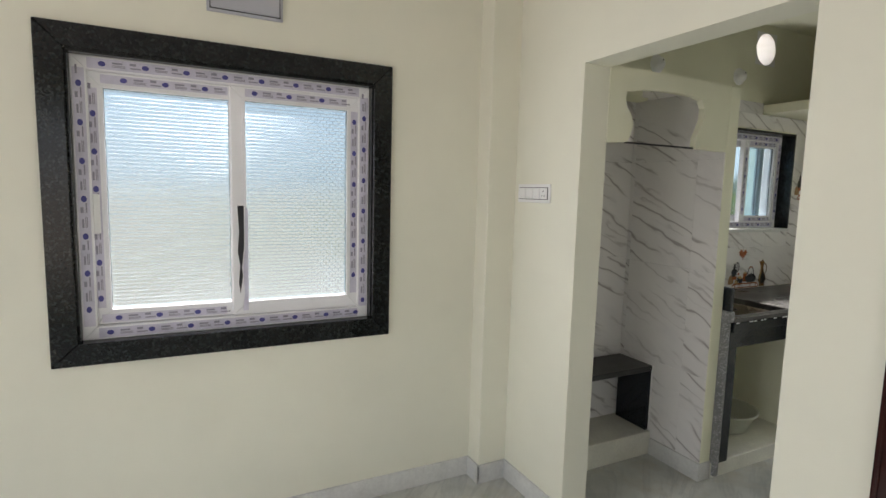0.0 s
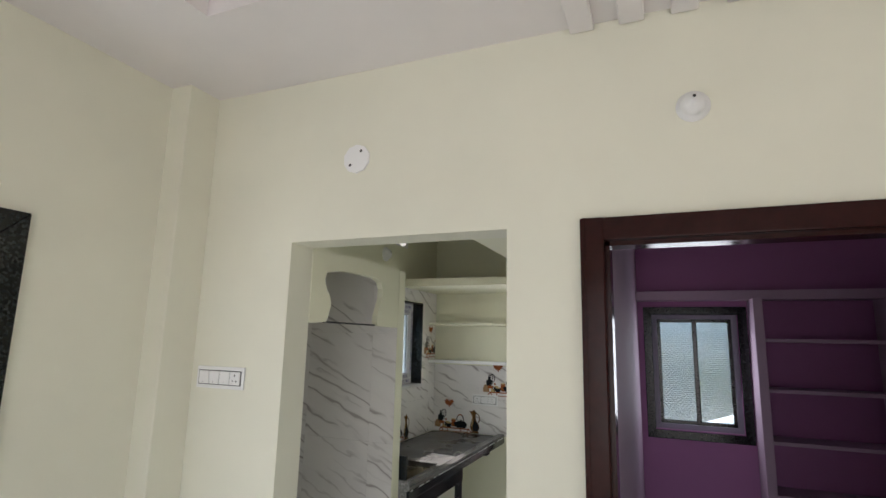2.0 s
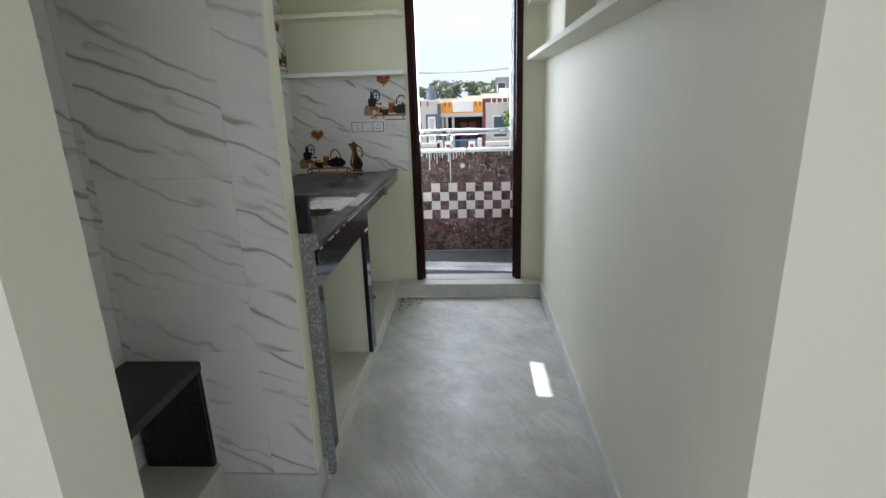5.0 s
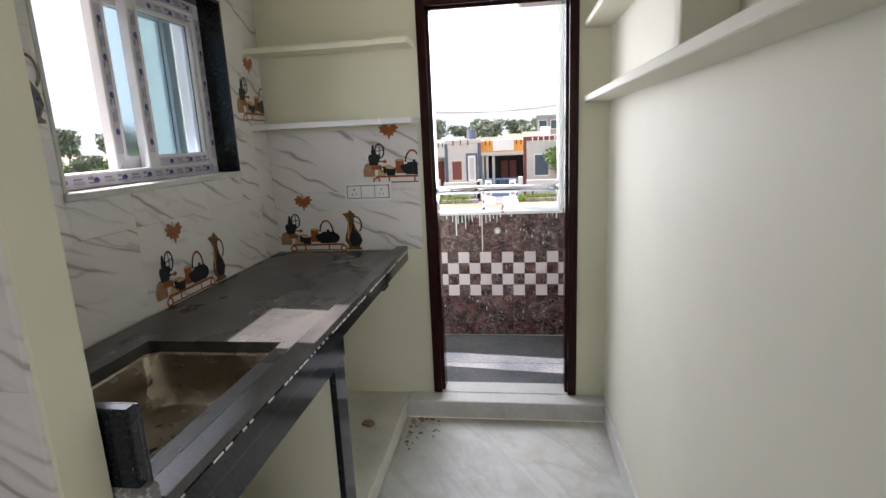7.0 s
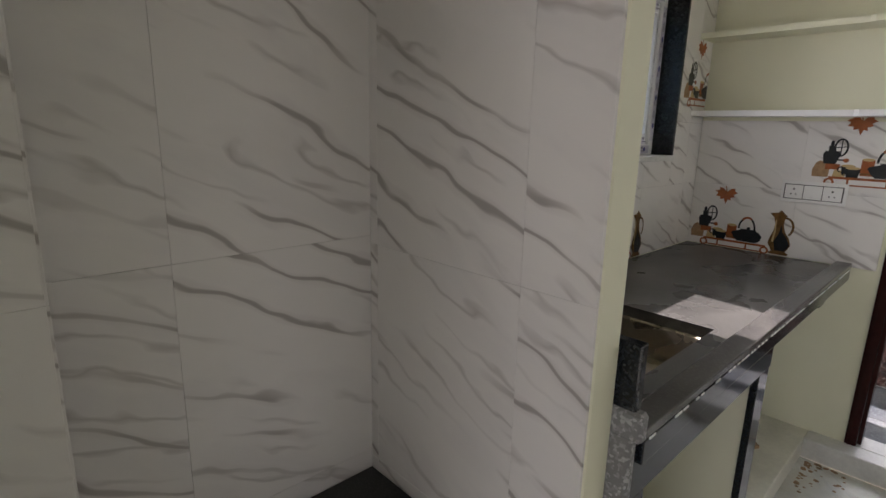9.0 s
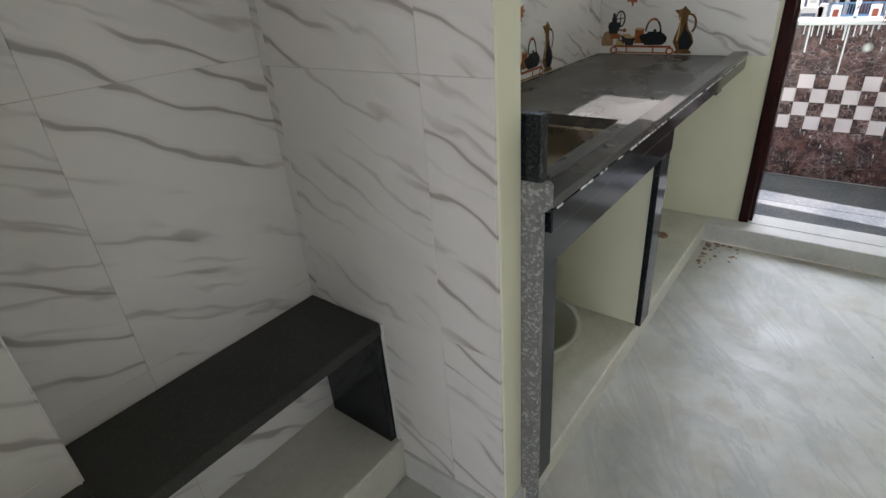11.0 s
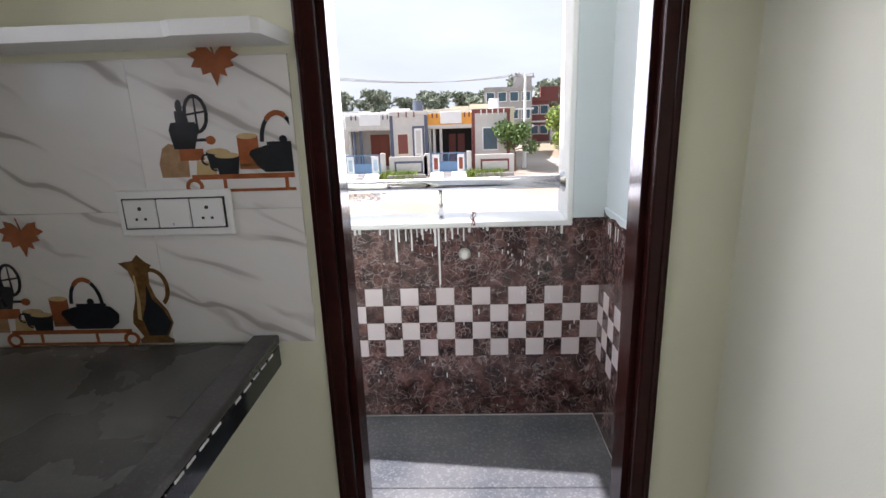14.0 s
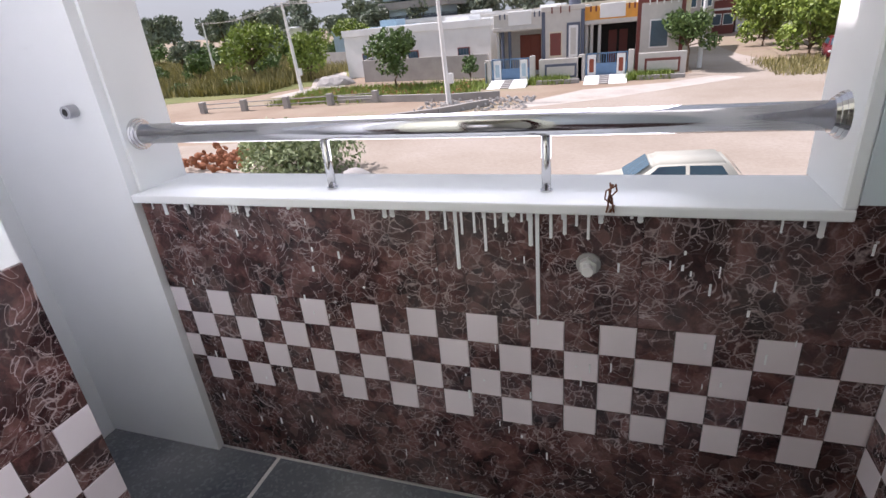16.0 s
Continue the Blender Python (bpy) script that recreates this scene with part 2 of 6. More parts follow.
def brown_marble(name):
    """Dark brown polished marble with fine cream cracks and rusty clouds."""
    m, n, l, p = nodes_of(name)
    v = coords(n, l, shift=4.0)
    warp = n.new("ShaderNodeTexNoise")
    warp.inputs["Scale"].default_value, warp.inputs["Detail"].default_value = 9, 5
    l.new(v, warp.inputs["Vector"])
    mv = n.new("ShaderNodeVectorMath")
    mv.operation = "MULTIPLY_ADD"
    mv.inputs[1].default_value = (0.07, 0.07, 0.07)
    l.new(warp.outputs["Color"], mv.inputs[0])
    l.new(v, mv.inputs[2])
    vo = n.new("ShaderNodeTexVoronoi")
    vo.feature = "DISTANCE_TO_EDGE"
    vo.inputs["Scale"].default_value = 30
    l.new(mv.outputs[0], vo.inputs["Vector"])
    crack = ramp_of(n, l, vo.outputs["Distance"], [(0.0, 1.0), (0.06, 0.0)])
    ridge = ramp_of(n, l, noise_tex(n, l, v, 13, 3, 0.5, 1.2), [(0.488, 0.0), (0.5, 0.8), (0.510, 0.0)])
    thread = ramp_of(n, l, noise_tex(n, l, v, 30, 3, 0.5, 0.8), [(0.484, 0.0), (0.5, 0.9), (0.512, 0.0)])
    gate = noise_tex(n, l, v, 9, 4, 0.6)
    cl = noise_tex(n, l, v, 11, 7, 0.68, 0.5)
    base = ramp_of(n, l, cl, [(0.38, (0.018, 0.009, 0.011)), (0.47, (0.055, 0.025, 0.026)), (0.56, (0.17, 0.072, 0.066)), (0.66, (0.34, 0.20, 0.19))])
    clast = n.new("ShaderNodeTexVoronoi")
    clast.inputs["Scale"].default_value = 30
    l.new(mv.outputs[0], clast.inputs["Vector"])
    cell = n.new("ShaderNodeSeparateColor")
    l.new(clast.outputs["Color"], cell.inputs[0])
    base = blend(n, l, 0.5, base, ramp_of(n, l, cell.outputs[0], [(0.0, (0.012, 0.007, 0.009)), (0.45, (0.045, 0.021, 0.021)), (0.8, (0.10, 0.048, 0.042)), (1.0, (0.21, 0.125, 0.115))]))
    f1 = blend(n, l, 1.0, crack, ramp_of(n, l, gate, [(0.43, 0.0), (0.61, 0.74)]), "MULTIPLY")
    f2 = blend(n, l, 1.0, thread, ramp_of(n, l, gate, [(0.46, 0.0), (0.64, 0.5)]), "MULTIPLY")
    base = blend(n, l, ridge, base, (0.52, 0.43, 0.43))
    base = blend(n, l, f1, base, (0.44, 0.35, 0.34))
    base = blend(n, l, f2, base, (0.55, 0.46, 0.46))
    splash = noise_tex(n, l, coords(n, l), 55, 3, 0.5)
    base = blend(n, l, ramp_of(n, l, splash, [(0.725, 0.0), (0.75, 0.75)]), base, (0.72, 0.70, 0.70))
    haze = noise_tex(n, l, coords(n, l), 3.5, 6, 0.65)
    base = blend(n, l, ramp_of(n, l, haze, [(0.45, 0.0), (0.8, 0.16)]), base, (0.5, 0.47, 0.46))
    l.new(base, p.inputs["Base Color"])
    l.new(ramp_of(n, l, haze, [(0.3, 0.12), (0.7, 0.25)]), p.inputs["Roughness"])
    return m


def glass_mat(name, tint, rough, pattern=False):
    m, n, l, p = nodes_of(name)
    p.inputs["Base Color"].default_value = rgba(tint)
    p.inputs["Transmission Weight"].default_value = 1.0
    p.inputs["Roughness"].default_value = rough
    p.inputs["IOR"].default_value = 1.3
    if pattern:
        g = n.new("ShaderNodeNewGeometry")
        s = n.new("ShaderNodeSeparateXYZ")
        l.new(g.outputs["Position"], s.inputs[0])
        add = n.new("ShaderNodeMath")
        l.new(s.outputs["X"], add.inputs[0])
        l.new(s.outputs["Y"], add.inputs[1])
        c = n.new("ShaderNodeCombineXYZ")
        l.new(add.outputs[0], c.inputs["X"])
        l.new(s.outputs["Z"], c.inputs["Y"])
        br = n.new("ShaderNodeTexBrick")
        br.inputs["Scale"].default_value = 27
        br.inputs["Mortar Size"].default_value, br.inputs["Mortar Smooth"].default_value = 0.09, 1.0
        br.inputs["Brick Width"].default_value, br.inputs["Row Height"].default_value = 0.8, 0.42
        l.new(c.outputs[0], br.inputs["Vector"])
        bump_on(n, l, p, br.outputs["Fac"], 0.9, 0.006)
    return m


def leaf_mat(name, dark, light):
    m, n, l, p = nodes_of(name)
    g = n.new("ShaderNodeNewGeometry")
    c = ramp_of(n, l, g.outputs["Random Per Island"], [(0.0, dark), (0.6, light), (1.0, tuple(min(1, k * 1.5) for k in light))])
    v = coords(n, l)
    c = blend(n, l, ramp_of(n, l, noise_tex(n, l, v, 0.8, 3), [(0.35, 0.0), (0.7, 0.5)]), c, dark)
    l.new(c, p.inputs["Base Color"])
    p.inputs["Roughness"].default_value = 0.55
    p.inputs["Subsurface Weight"].default_value = 0.0
    return m


def ground_mat(name, a, b, c, scale=0.25):
    m, n, l, p = nodes_of(name)
    v = coords(n, l)
    big = noise_tex(n, l, v, scale, 6, 0.6)
    fine = noise_tex(n, l, v, 6, 8, 0.7)
    col = ramp_of(n, l, big, [(0.33, a), (0.5, b), (0.68, c)])
    col = blend(n, l, ramp_of(n, l, fine, [(0.4, 0.0), (0.75, 0.35)]), col, tuple(k * 0.55 for k in a))
    l.new(col, p.inputs["Base Color"])
    p.inputs["Roughness"].default_value = 0.95
    bump_on(n, l, p, fine, 0.5, 0.05)
    return m


CREAM = wall_paint("cream_wall_paint", (0.775, 0.765, 0.645))
LEMON = wall_paint("pale_lemon_paint", (0.78, 0.775, 0.61))
WHITE = wall_paint("white_ceiling_paint", (0.82, 0.78, 0.77))
PURPLE = wall_paint("purple_paint", (0.43, 0.20, 0.39))
LILAC = wall_paint("pale_lilac_paint", (0.50, 0.38, 0.48))
BLUEWHITE = wall_paint("pale_blue_white_paint", (0.60, 0.67, 0.71))
EXTWHITE = wall_paint("white_outdoor_paint", (0.84, 0.86, 0.87))
TILE = vein_tile("veined_glazed_tile")
MARBLE = floor_marble("floor_marble")
SKIRT = plain("grey_white_marble", (0.62, 0.62, 0.60), 0.35, var=0.15, scale=6, bump=0.05)
PLINTH = plain("dusty_pale_marble", (0.64, 0.63, 0.55), 0.5, var=0.14, scale=5, bump=0.1)
GROUT = plain("grout", (0.72, 0.70, 0.67), 0.9)
BLACK = granite("black_granite", (0.007, 0.009, 0.012), (0.03, 0.035, 0.04), 0.07, 260)
DUSTY = granite("dusty_black_granite", (0.020, 0.022, 0.023), (0.04, 0.04, 0.04), 0.24, 220, 0.19, (0.68, 0.65, 0.61), 0.3)
BENCH = granite("dark_honed_granite", (0.010, 0.011, 0.010), (0.03, 0.03, 0.028), 0.3, 220, 0.07, (0.55, 0.53, 0.48))
NOSING = granite("polished_dusty_granite", (0.010, 0.012, 0.015), (0.035, 0.038, 0.04), 0.15, 240, 0.20, (0.68, 0.63, 0.59), 0.5)
SPECK = granite("speckled_black_granite", (0.004, 0.005, 0.005), (0.028, 0.034, 0.032), 0.14, 130)
RAWEDGE = granite("raw_cement_edge", (0.20, 0.20, 0.20), (0.42, 0.42, 0.42), 0.8, 170)
SLATE = granite("blue_black_floor_stone", (0.045, 0.058, 0.080), (0.12, 0.14, 0.16), 0.36, 110, 0.34, (0.50, 0.49, 0.48))
BROWN = brown_marble("dark_brown_marble")
WHITETILE = plain("white_pink_glazed_tile", (0.80, 0.73, 0.765), 0.18, var=0.05, bump=0.03, shift=3.0)
WOOD = plain("dark_maroon_varnish", (0.026, 0.006, 0.005), 0.19, spec=0.18, var=0.25, scale=8, fine=40, bump=0.1)
UPVC = plain("white_plastic_profile", (0.83, 0.83, 0.85), 0.37, var=0.03, bump=0.02)
TAPE = plain("lilac_grey_film", (0.60, 0.58, 0.68), 0.35, var=0.12, scale=14, bump=0.15)
INK = plain("blue_violet_ink", (0.06, 0.06, 0.26), 0.5)
GREYINK = plain("grey_ink", (0.27, 0.26, 0.32), 0.5)
BLACKPL = plain("black_film", (0.02, 0.02, 0.025), 0.4)
STEEL = plain("polished_steel", (0.62, 0.62, 0.63), 0.12, 1.0, var=0.05, scale=5, fine=30, bump=0.02)
SINKSTEEL = plain("dull_sink_steel", (0.42, 0.37, 0.30), 0.27, 1.0, var=0.15, scale=7, bump=0.05)
PLASTIC = plain("white_switch_plastic", (0.82, 0.82, 0.81), 0.37, var=0.02, bump=0.0)
DARKGAP = plain("dark_gap", (0.03, 0.03, 0.03), 0.7)
GREYMETAL = plain("grey_enamelled_metal", (0.42, 0.43, 0.47), 0.4, var=0.05)
CHINA = plain("pale_green_plastic", (0.55, 0.57, 0.48), 0.4)
FROST = glass_mat("frosted_pattern_glass", (0.42, 0.54, 0.62), 0.22, True)
CLEARG = glass_mat("tinted_window_glass", (0.56, 0.70, 0.78), 0.10)
EXTCREAM = plain("cream_outdoor_wall", (0.62, 0.60, 0.54), 0.8)
CONC = plain("grey_concrete", (0.36, 0.35, 0.34), 0.9, var=0.15, scale=1.0, fine=12, bump=0.3)
RUST = plain("rusty_wire", (0.16, 0.06, 0.03), 0.9)
DIRTM = plain("brown_dirt", (0.26, 0.17, 0.10), 0.95, var=0.3, scale=20)


# ---- mesh helpers ----
def world_of(ob):
    m = ob.matrix_parent_inverse @ ob.matrix_basis
    return world_of(ob.parent) @ m if ob.parent else ob.matrix_basis


def under(ob, parent):
    """Makes ob a part of parent without moving it."""
    if parent:
        ob.parent = parent
        ob.matrix_parent_inverse = world_of(parent).inverted()
    return ob


def mesh_ob(name, verts, faces, mat, parent=None, smooth=False):
    me = bpy.data.meshes.new(name)
    me.from_pydata([tuple(v) for v in verts], [], faces)
    for k in (mat if isinstance(mat, (list, tuple)) else [mat]):
        me.materials.append(k)
    if smooth:
        me.polygons.foreach_set("use_smooth", [True] * len(me.polygons))
    me.update()
    return under(new(name, me), parent)


def finish(bm, name, mat, parent=None, label="", smooth=False):
    me = bpy.data.meshes.new(name)
    bmesh.ops.recalc_face_normals(bm, faces=bm.faces)
    bm.to_mesh(me)
    bm.free()
    for k in (mat if isinstance(mat, (list, tuple)) else [mat]):
        me.materials.append(k)
    if smooth:
        me.polygons.foreach_set("use_smooth", [True] * len(me.polygons))
    return tagged(under(new(name, me), parent), label)


def part(name, bm, mat, parent, label="", smooth=False):
    return finish(bm, name, mat, parent, label, smooth)


def add_box(bm, a, b, bevel=0.0, seg=1):
    """A box from corner a to corner b added to bm, its edges rounded."""
    c = [(a[k] + b[k]) / 2 for k in range(3)]
    d = [abs(b[k] - a[k]) for k in range(3)]
    made = bmesh.ops.create_cube(bm, size=1, matrix=Matrix.Translation(c) @ Matrix.Diagonal((*d, 1)))
    if bevel:
        es = list({e for v in made["verts"] for e in v.link_edges})
        bmesh.ops.bevel(bm, geom=es, offset=bevel, segments=seg, affect="EDGES", profile=0.6)
    return bm


def boxes(*list_of, bevel=0.0, seg=1):
    bm = bmesh.new()
    for a, b in list_of:
        add_box(bm, a, b, bevel, seg)
    return bm


def add_cyl(bm, p, q, r, r2=None, seg=16):
    p, q = Vector(p), Vector(q)
    m = Matrix.Translation((p + q) / 2) @ (q - p).to_track_quat("Z", "Y").to_matrix().to_4x4()
    bmesh.ops.create_cone(bm, cap_ends=True, segments=seg, radius1=r, radius2=r if r2 is None else r2, depth=(q - p).length, matrix=m)
    return bm


def cyl(p, q, r, r2=None, seg=16):
    return add_cyl(bmesh.new(), p, q, r, r2, seg)


def lathe(profile, seg=32, centre=(0, 0, 0)):
    """A body turned about z from (radius, height) pairs."""
    bm = bmesh.new()
    rings = []
    for r, z in profile:
        rings.append([bm.verts.new((centre[0] + r * math.cos(2 * math.pi * k / seg), centre[1] + r * math.sin(2 * math.pi * k / seg), centre[2] + z)) for k in range(seg)])
    for a, b in zip(rings, rings[1:]):
        for k in range(seg):
            bm.faces.new((a[k], a[(k + 1) % seg], b[(k + 1) % seg], b[k]))
    return bm


def slab_holes(axis, lo, hi, us, vs, holes):
    """A slab between lo and hi along an axis, over us x vs in the other two, with rectangular holes (u0, v0, u1, v1) right through."""
    gu = sorted({*us, *[h[0] for h in holes], *[h[2] for h in holes]})
    gv = sorted({*vs, *[h[1] for h in holes], *[h[3] for h in holes]})
    gu, gv = [g for g in gu if us[0] <= g <= us[1]], [g for g in gv if vs[0] <= g <= vs[1]]

    def solid(i, j):
        if not (0 <= i < len(gu) - 1 and 0 <= j < len(gv) - 1):
            return False
        u, v = (gu[i] + gu[i + 1]) / 2, (gv[j] + gv[j + 1]) / 2
        return not any(h[0] < u < h[2] and h[1] < v < h[3] for h in holes)

    bm, at = bmesh.new(), {}

    def vert(i, j, k):
        if (i, j, k) not in at:
            w = lo if k == 0 else hi
            p = {"x": (w, gu[i], gv[j]), "y": (gu[i], w, gv[j]), "z": (gu[i], gv[j], w)}[axis]
            at[i, j, k] = bm.verts.new(p)
        return at[i, j, k]

    for i in range(len(gu) - 1):
        for j in range(len(gv) - 1):
            if not solid(i, j):
                continue
            for k in (0, 1):
                bm.faces.new((vert(i, j, k), vert(i + 1, j, k), vert(i + 1, j + 1, k), vert(i, j + 1, k)))
            for di, dj, a, b in ((-1, 0, (i, j), (i, j + 1)), (1, 0, (i + 1, j), (i + 1, j + 1)), (0, -1, (i, j), (i + 1, j)), (0, 1, (i, j + 1), (i + 1, j + 1))):
                if not solid(i + di, j + dj):
                    bm.faces.new((vert(*a, 0), vert(*b, 0), vert(*b, 1), vert(*a, 1)))
    return bm


def prism(axis, lo, hi, outline):
    """An outline in the other two axes, drawn out from lo to hi."""
    bm = bmesh.new()
    put = {"x": lambda w, u, v: (w, u, v), "y": lambda w, u, v: (u, w, v), "z": lambda w, u, v: (u, v, w)}[axis]
    f = bm.faces.new([bm.verts.new(put(lo, u, v)) for u, v in outline])
    made = bmesh.ops.extrude_face_region(bm, geom=[f])
    move = Vector(put(hi - lo, 0, 0))
    bmesh.ops.translate(bm, verts=[g for g in made["geom"] if isinstance(g, bmesh.types.BMVert)], vec=move)
    return bm


def empty(name, at, label, category, group="", kind=""):
    ob = new(name)
    ob.location = at
    ob.empty_display_size = 0.1
    return tagged(ob, label, category, group, kind)


def structure(name, bm, mat, label, category="wall"):
    return tagged(finish(bm, name, mat), label, category, "", "structure")


# ---- the rooms ----
HALL_L, HALL_F, CEIL = -0.90, 2.155, 3.01
KIT_L, KIT_R, KIT_D = -0.963, 0.79, 5.265
# floors
structure("floor_hall", boxes(((-1.12, -3.4, -0.12), (4.3, 2.23, 0.0))), MARBLE, "pale grey veined marble floor, dusty", "floor")
structure("floor_kitchen", boxes(((-1.185, 2.23, -0.12), (1.0, 5.16, 0.0))), MARBLE, "pale grey-green marble kitchen floor with grit", "floor")
structure("floor_bedroom", boxes(((1.0, 2.23, -0.12), (4.3, 5.25, -0.004))), MARBLE, "grey marble bedroom floor with dark border", "floor")
border = boxes(((1.35, 2.6, -0.004), (1.39, 4.7, 0.0)), ((1.39, 4.66, -0.004), (3.6, 4.7, 0.0)), ((1.39, 2.6, -0.004), (3.6, 2.64, 0.0)))
structure("trim_bedroom_floor", border, BLACK, "black stone border strip set in the floor", "trim")

# hall walls
hall_left = structure("wall_hall_left", slab_holes("x", -1.12, HALL_L, (-3.4, HALL_F), (0, CEIL), [(0.16, 0.95, 1.395, 2.112)]), CREAM, "cream painted wall with a wide window opening")
structure("wall_hall_front", slab_holes("y", HALL_F, 2.305, (-1.12, 4.3), (0, CEIL), [(-0.288, -1, 0.662, 2.188), (0.920, -1, 1.893, 2.203)]), CREAM, "cream painted wall with a plain kitchen opening and a doorway")
structure("wall_hall_corner_column", boxes(((-0.905, 1.982, 0), (-0.785, 2.16, CEIL)), bevel=0.004), CREAM, "cream painted column in the corner of the hall", "column")
# back and right wall: openings assumed, to hold the fill lamps
structure("wall_hall_back", slab_holes("y", -3.4, -3.2, (-1.12, 4.3), (0, CEIL), [(0.3, -1, 2.9, 2.4)]), CREAM, "cream painted wall with an assumed wide opening, out of view")
structure("wall_hall_right", slab_holes("x", 4.2, 4.4, (-3.4, 5.25), (0, CEIL), [(-1.6, 0.4, 0.4, 2.4)]), CREAM, "cream painted wall with an assumed wide opening, out of view")
structure("ceiling_hall", boxes(((-1.12, -3.4, CEIL), (4.4, 2.23, CEIL + 0.15))), WHITE, "plain white-pink painted ceiling", "ceiling")
# false ceiling border and slats
structure("ceiling_false_border", slab_holes("z", CEIL - 0.09, CEIL - 0.0, (-0.90, 4.2), (-3.2, 2.155), [(-0.30, -2.6, 3.6, 1.62)]), WHITE, "dropped plaster border of the hall ceiling", "ceiling")
slats = bmesh.new()
for k in range(7):
    add_box(slats, (0.90 + 0.168 * k, 1.45, CEIL - 0.118), (0.984 + 0.168 * k, 2.15, CEIL - 0.089), 0.004)
structure("ceiling_slats", slats, WHITE, "row of white plaster slats under the ceiling", "ceiling")
# skirtings
sk = boxes(((-0.902, -3.2, 0), (-0.888, 1.982, 0.105)), ((-0.902, 1.968, 0), (-0.771, 1.983, 0.105)), ((-0.786, 1.968, 0), (-0.771, 2.143, 0.105)),
           ((-0.785, 2.141, 0), (-0.275, 2.156, 0.105)), ((-0.290, 2.156, 0), (-0.275, 2.306, 0.105)), ((0.649, 2.141, 0), (0.920, 2.156, 0.105)), ((0.649, 2.156, 0), (0.664, 2.306, 0.105)), bevel=0.002)
structure("baseboard_hall", sk, SKIRT, "grey-white marble skirting", "skirting")
structure("baseboard_kitchen", boxes(((0.776, 2.306, 0), (0.792, 5.16, 0.10)), ((0.664, 2.304, 0), (0.777, 2.32, 0.10)), bevel=0.002), SKIRT, "grey-white marble skirting", "skirting")
structure("baseboard_bedroom", boxes(((0.971, 2.306, 0), (0.986, 5.03, 0.10)), ((0.982, 5.015, 0), (1.766, 5.031, 0.10)), bevel=0.002), SKIRT, "grey marble skirting", "skirting")

# kitchen walls
VC, VZ, VR = 4.465, 2.72, 0.118
kit_left = structure("wall_kitchen_left", slab_holes("x", -1.185, KIT_L, (2.305, 5.375), (0, CEIL), [(3.948, 1.366, 4.935, 2.130), (VC - 0.15, VZ - 0.15, VC + 0.15, VZ + 0.15)]), LEMON, "pale lemon painted wall, tiled below, with a window")


def ring_fill(x0, x1, cy, cz, half, r, seg=32):
    """The square of wall round a round hole."""
    bm = bmesh.new()
    rings = {}
    for x in (x0, x1):
        outer, inner = [], []
        for k in range(seg):
            a = 2 * math.pi * k / seg
            c, s = math.cos(a), math.sin(a)
            f = half / max(abs(c), abs(s))
            outer.append(bm.verts.new((x, cy + f * c, cz + f * s)))
            inner.append(bm.verts.new((x, cy + r * c, cz + r * s)))
        rings[x] = (outer, inner)
        for k in range(seg):
            j = (k + 1) % seg
            bm.faces.new((outer[k], outer[j], inner[j], inner[k]))
    for k in range(seg):
        j = (k + 1) % seg
        bm.faces.new((rings[x0][1][k], rings[x0][1][j], rings[x1][1][j], rings[x1][1][k]))
    return bm


part("vent_surround", ring_fill(-1.185, KIT_L, VC, VZ, 0.15, VR), LEMON, kit_left)
# white liner added so the hole looks as bright as daylight in it
part("vent_sleeve", ring_fill(-1.19, KIT_L + 0.003, VC, VZ, VR - 0.001, VR - 0.006), PLASTIC, kit_left)
structure("wall_kitchen_right", boxes(((KIT_R, 2.305, 0), (0.92, 5.375, CEIL))), CREAM, "plain cream painted kitchen wall")
structure("wall_bedroom_left", boxes(((0.92, 2.305, 0), (0.972, 5.25, CEIL))), LILAC, "pale lilac painted bedroom wall")
kit_door_wall = structure("wall_kitchen_end", slab_holes("y", KIT_D, 5.375, (KIT_L, KIT_R), (0, CEIL), [(-0.132, -1, 0.645, 2.162)]), LEMON, "pale lemon painted wall with the balcony doorway")
structure("ceiling_kitchen", boxes(((-1.185, 2.232, 2.897), (0.999, 5.374, 3.008))), LEMON, "plain painted kitchen ceiling", "ceiling")
loft = boxes(((KIT_L, 4.492, 2.25), (KIT_R, KIT_D, 2.315)), ((0.375, 2.305, 2.25), (KIT_R, 4.492, 2.315)))
structure("ceiling_loft", loft, LEMON, "pale painted concrete loft slab over the kitchen", "loft")
structure("wall_partition", boxes(((KIT_L, 3.148, 0), (-0.283, 3.232, 2.20)), bevel=0.004), LEMON, "short pale lemon partition between wash nook and counter")
# shaped head over the nook
vase = [(2.305, 1.852), (2.432, 1.862), (2.446, 1.885), (2.466, 1.945), (2.452, 1.985), (2.420, 2.02), (2.406, 2.06), (2.418, 2.092), (2.52, 2.112), (2.64, 2.120), (2.76, 2.120),
        (2.87, 2.118), (2.93, 2.105), (2.955, 2.065), (2.952, 2.01), (2.930, 1.96), (2.908, 1.915), (2.905, 1.875), (2.915, 1.860), (3.148, 1.855), (3.148, 2.20), (2.305, 2.20)]
structure("wall_nook_head", prism("x", -0.318, -0.285, vase), LEMON, "pale lemon wall head over the nook with a vase-shaped cut-out")
part("nook_strip", boxes(((-0.310, 2.44, 1.858), (-0.300, 2.91, 1.866))), DARKGAP, bpy.data.objects["wall_nook_head"])
structure("wall_nook_column", boxes(((KIT_L, 2.305, 0), (-0.792, 2.465, CEIL))), LEMON, "column in the corner of the wash nook", "column")
structure("wall_nook_back", boxes(((KIT_L, 2.465, 0), (-0.928, 3.148, 2.2))), GROUT, "mortar bed behind the nook tiles")
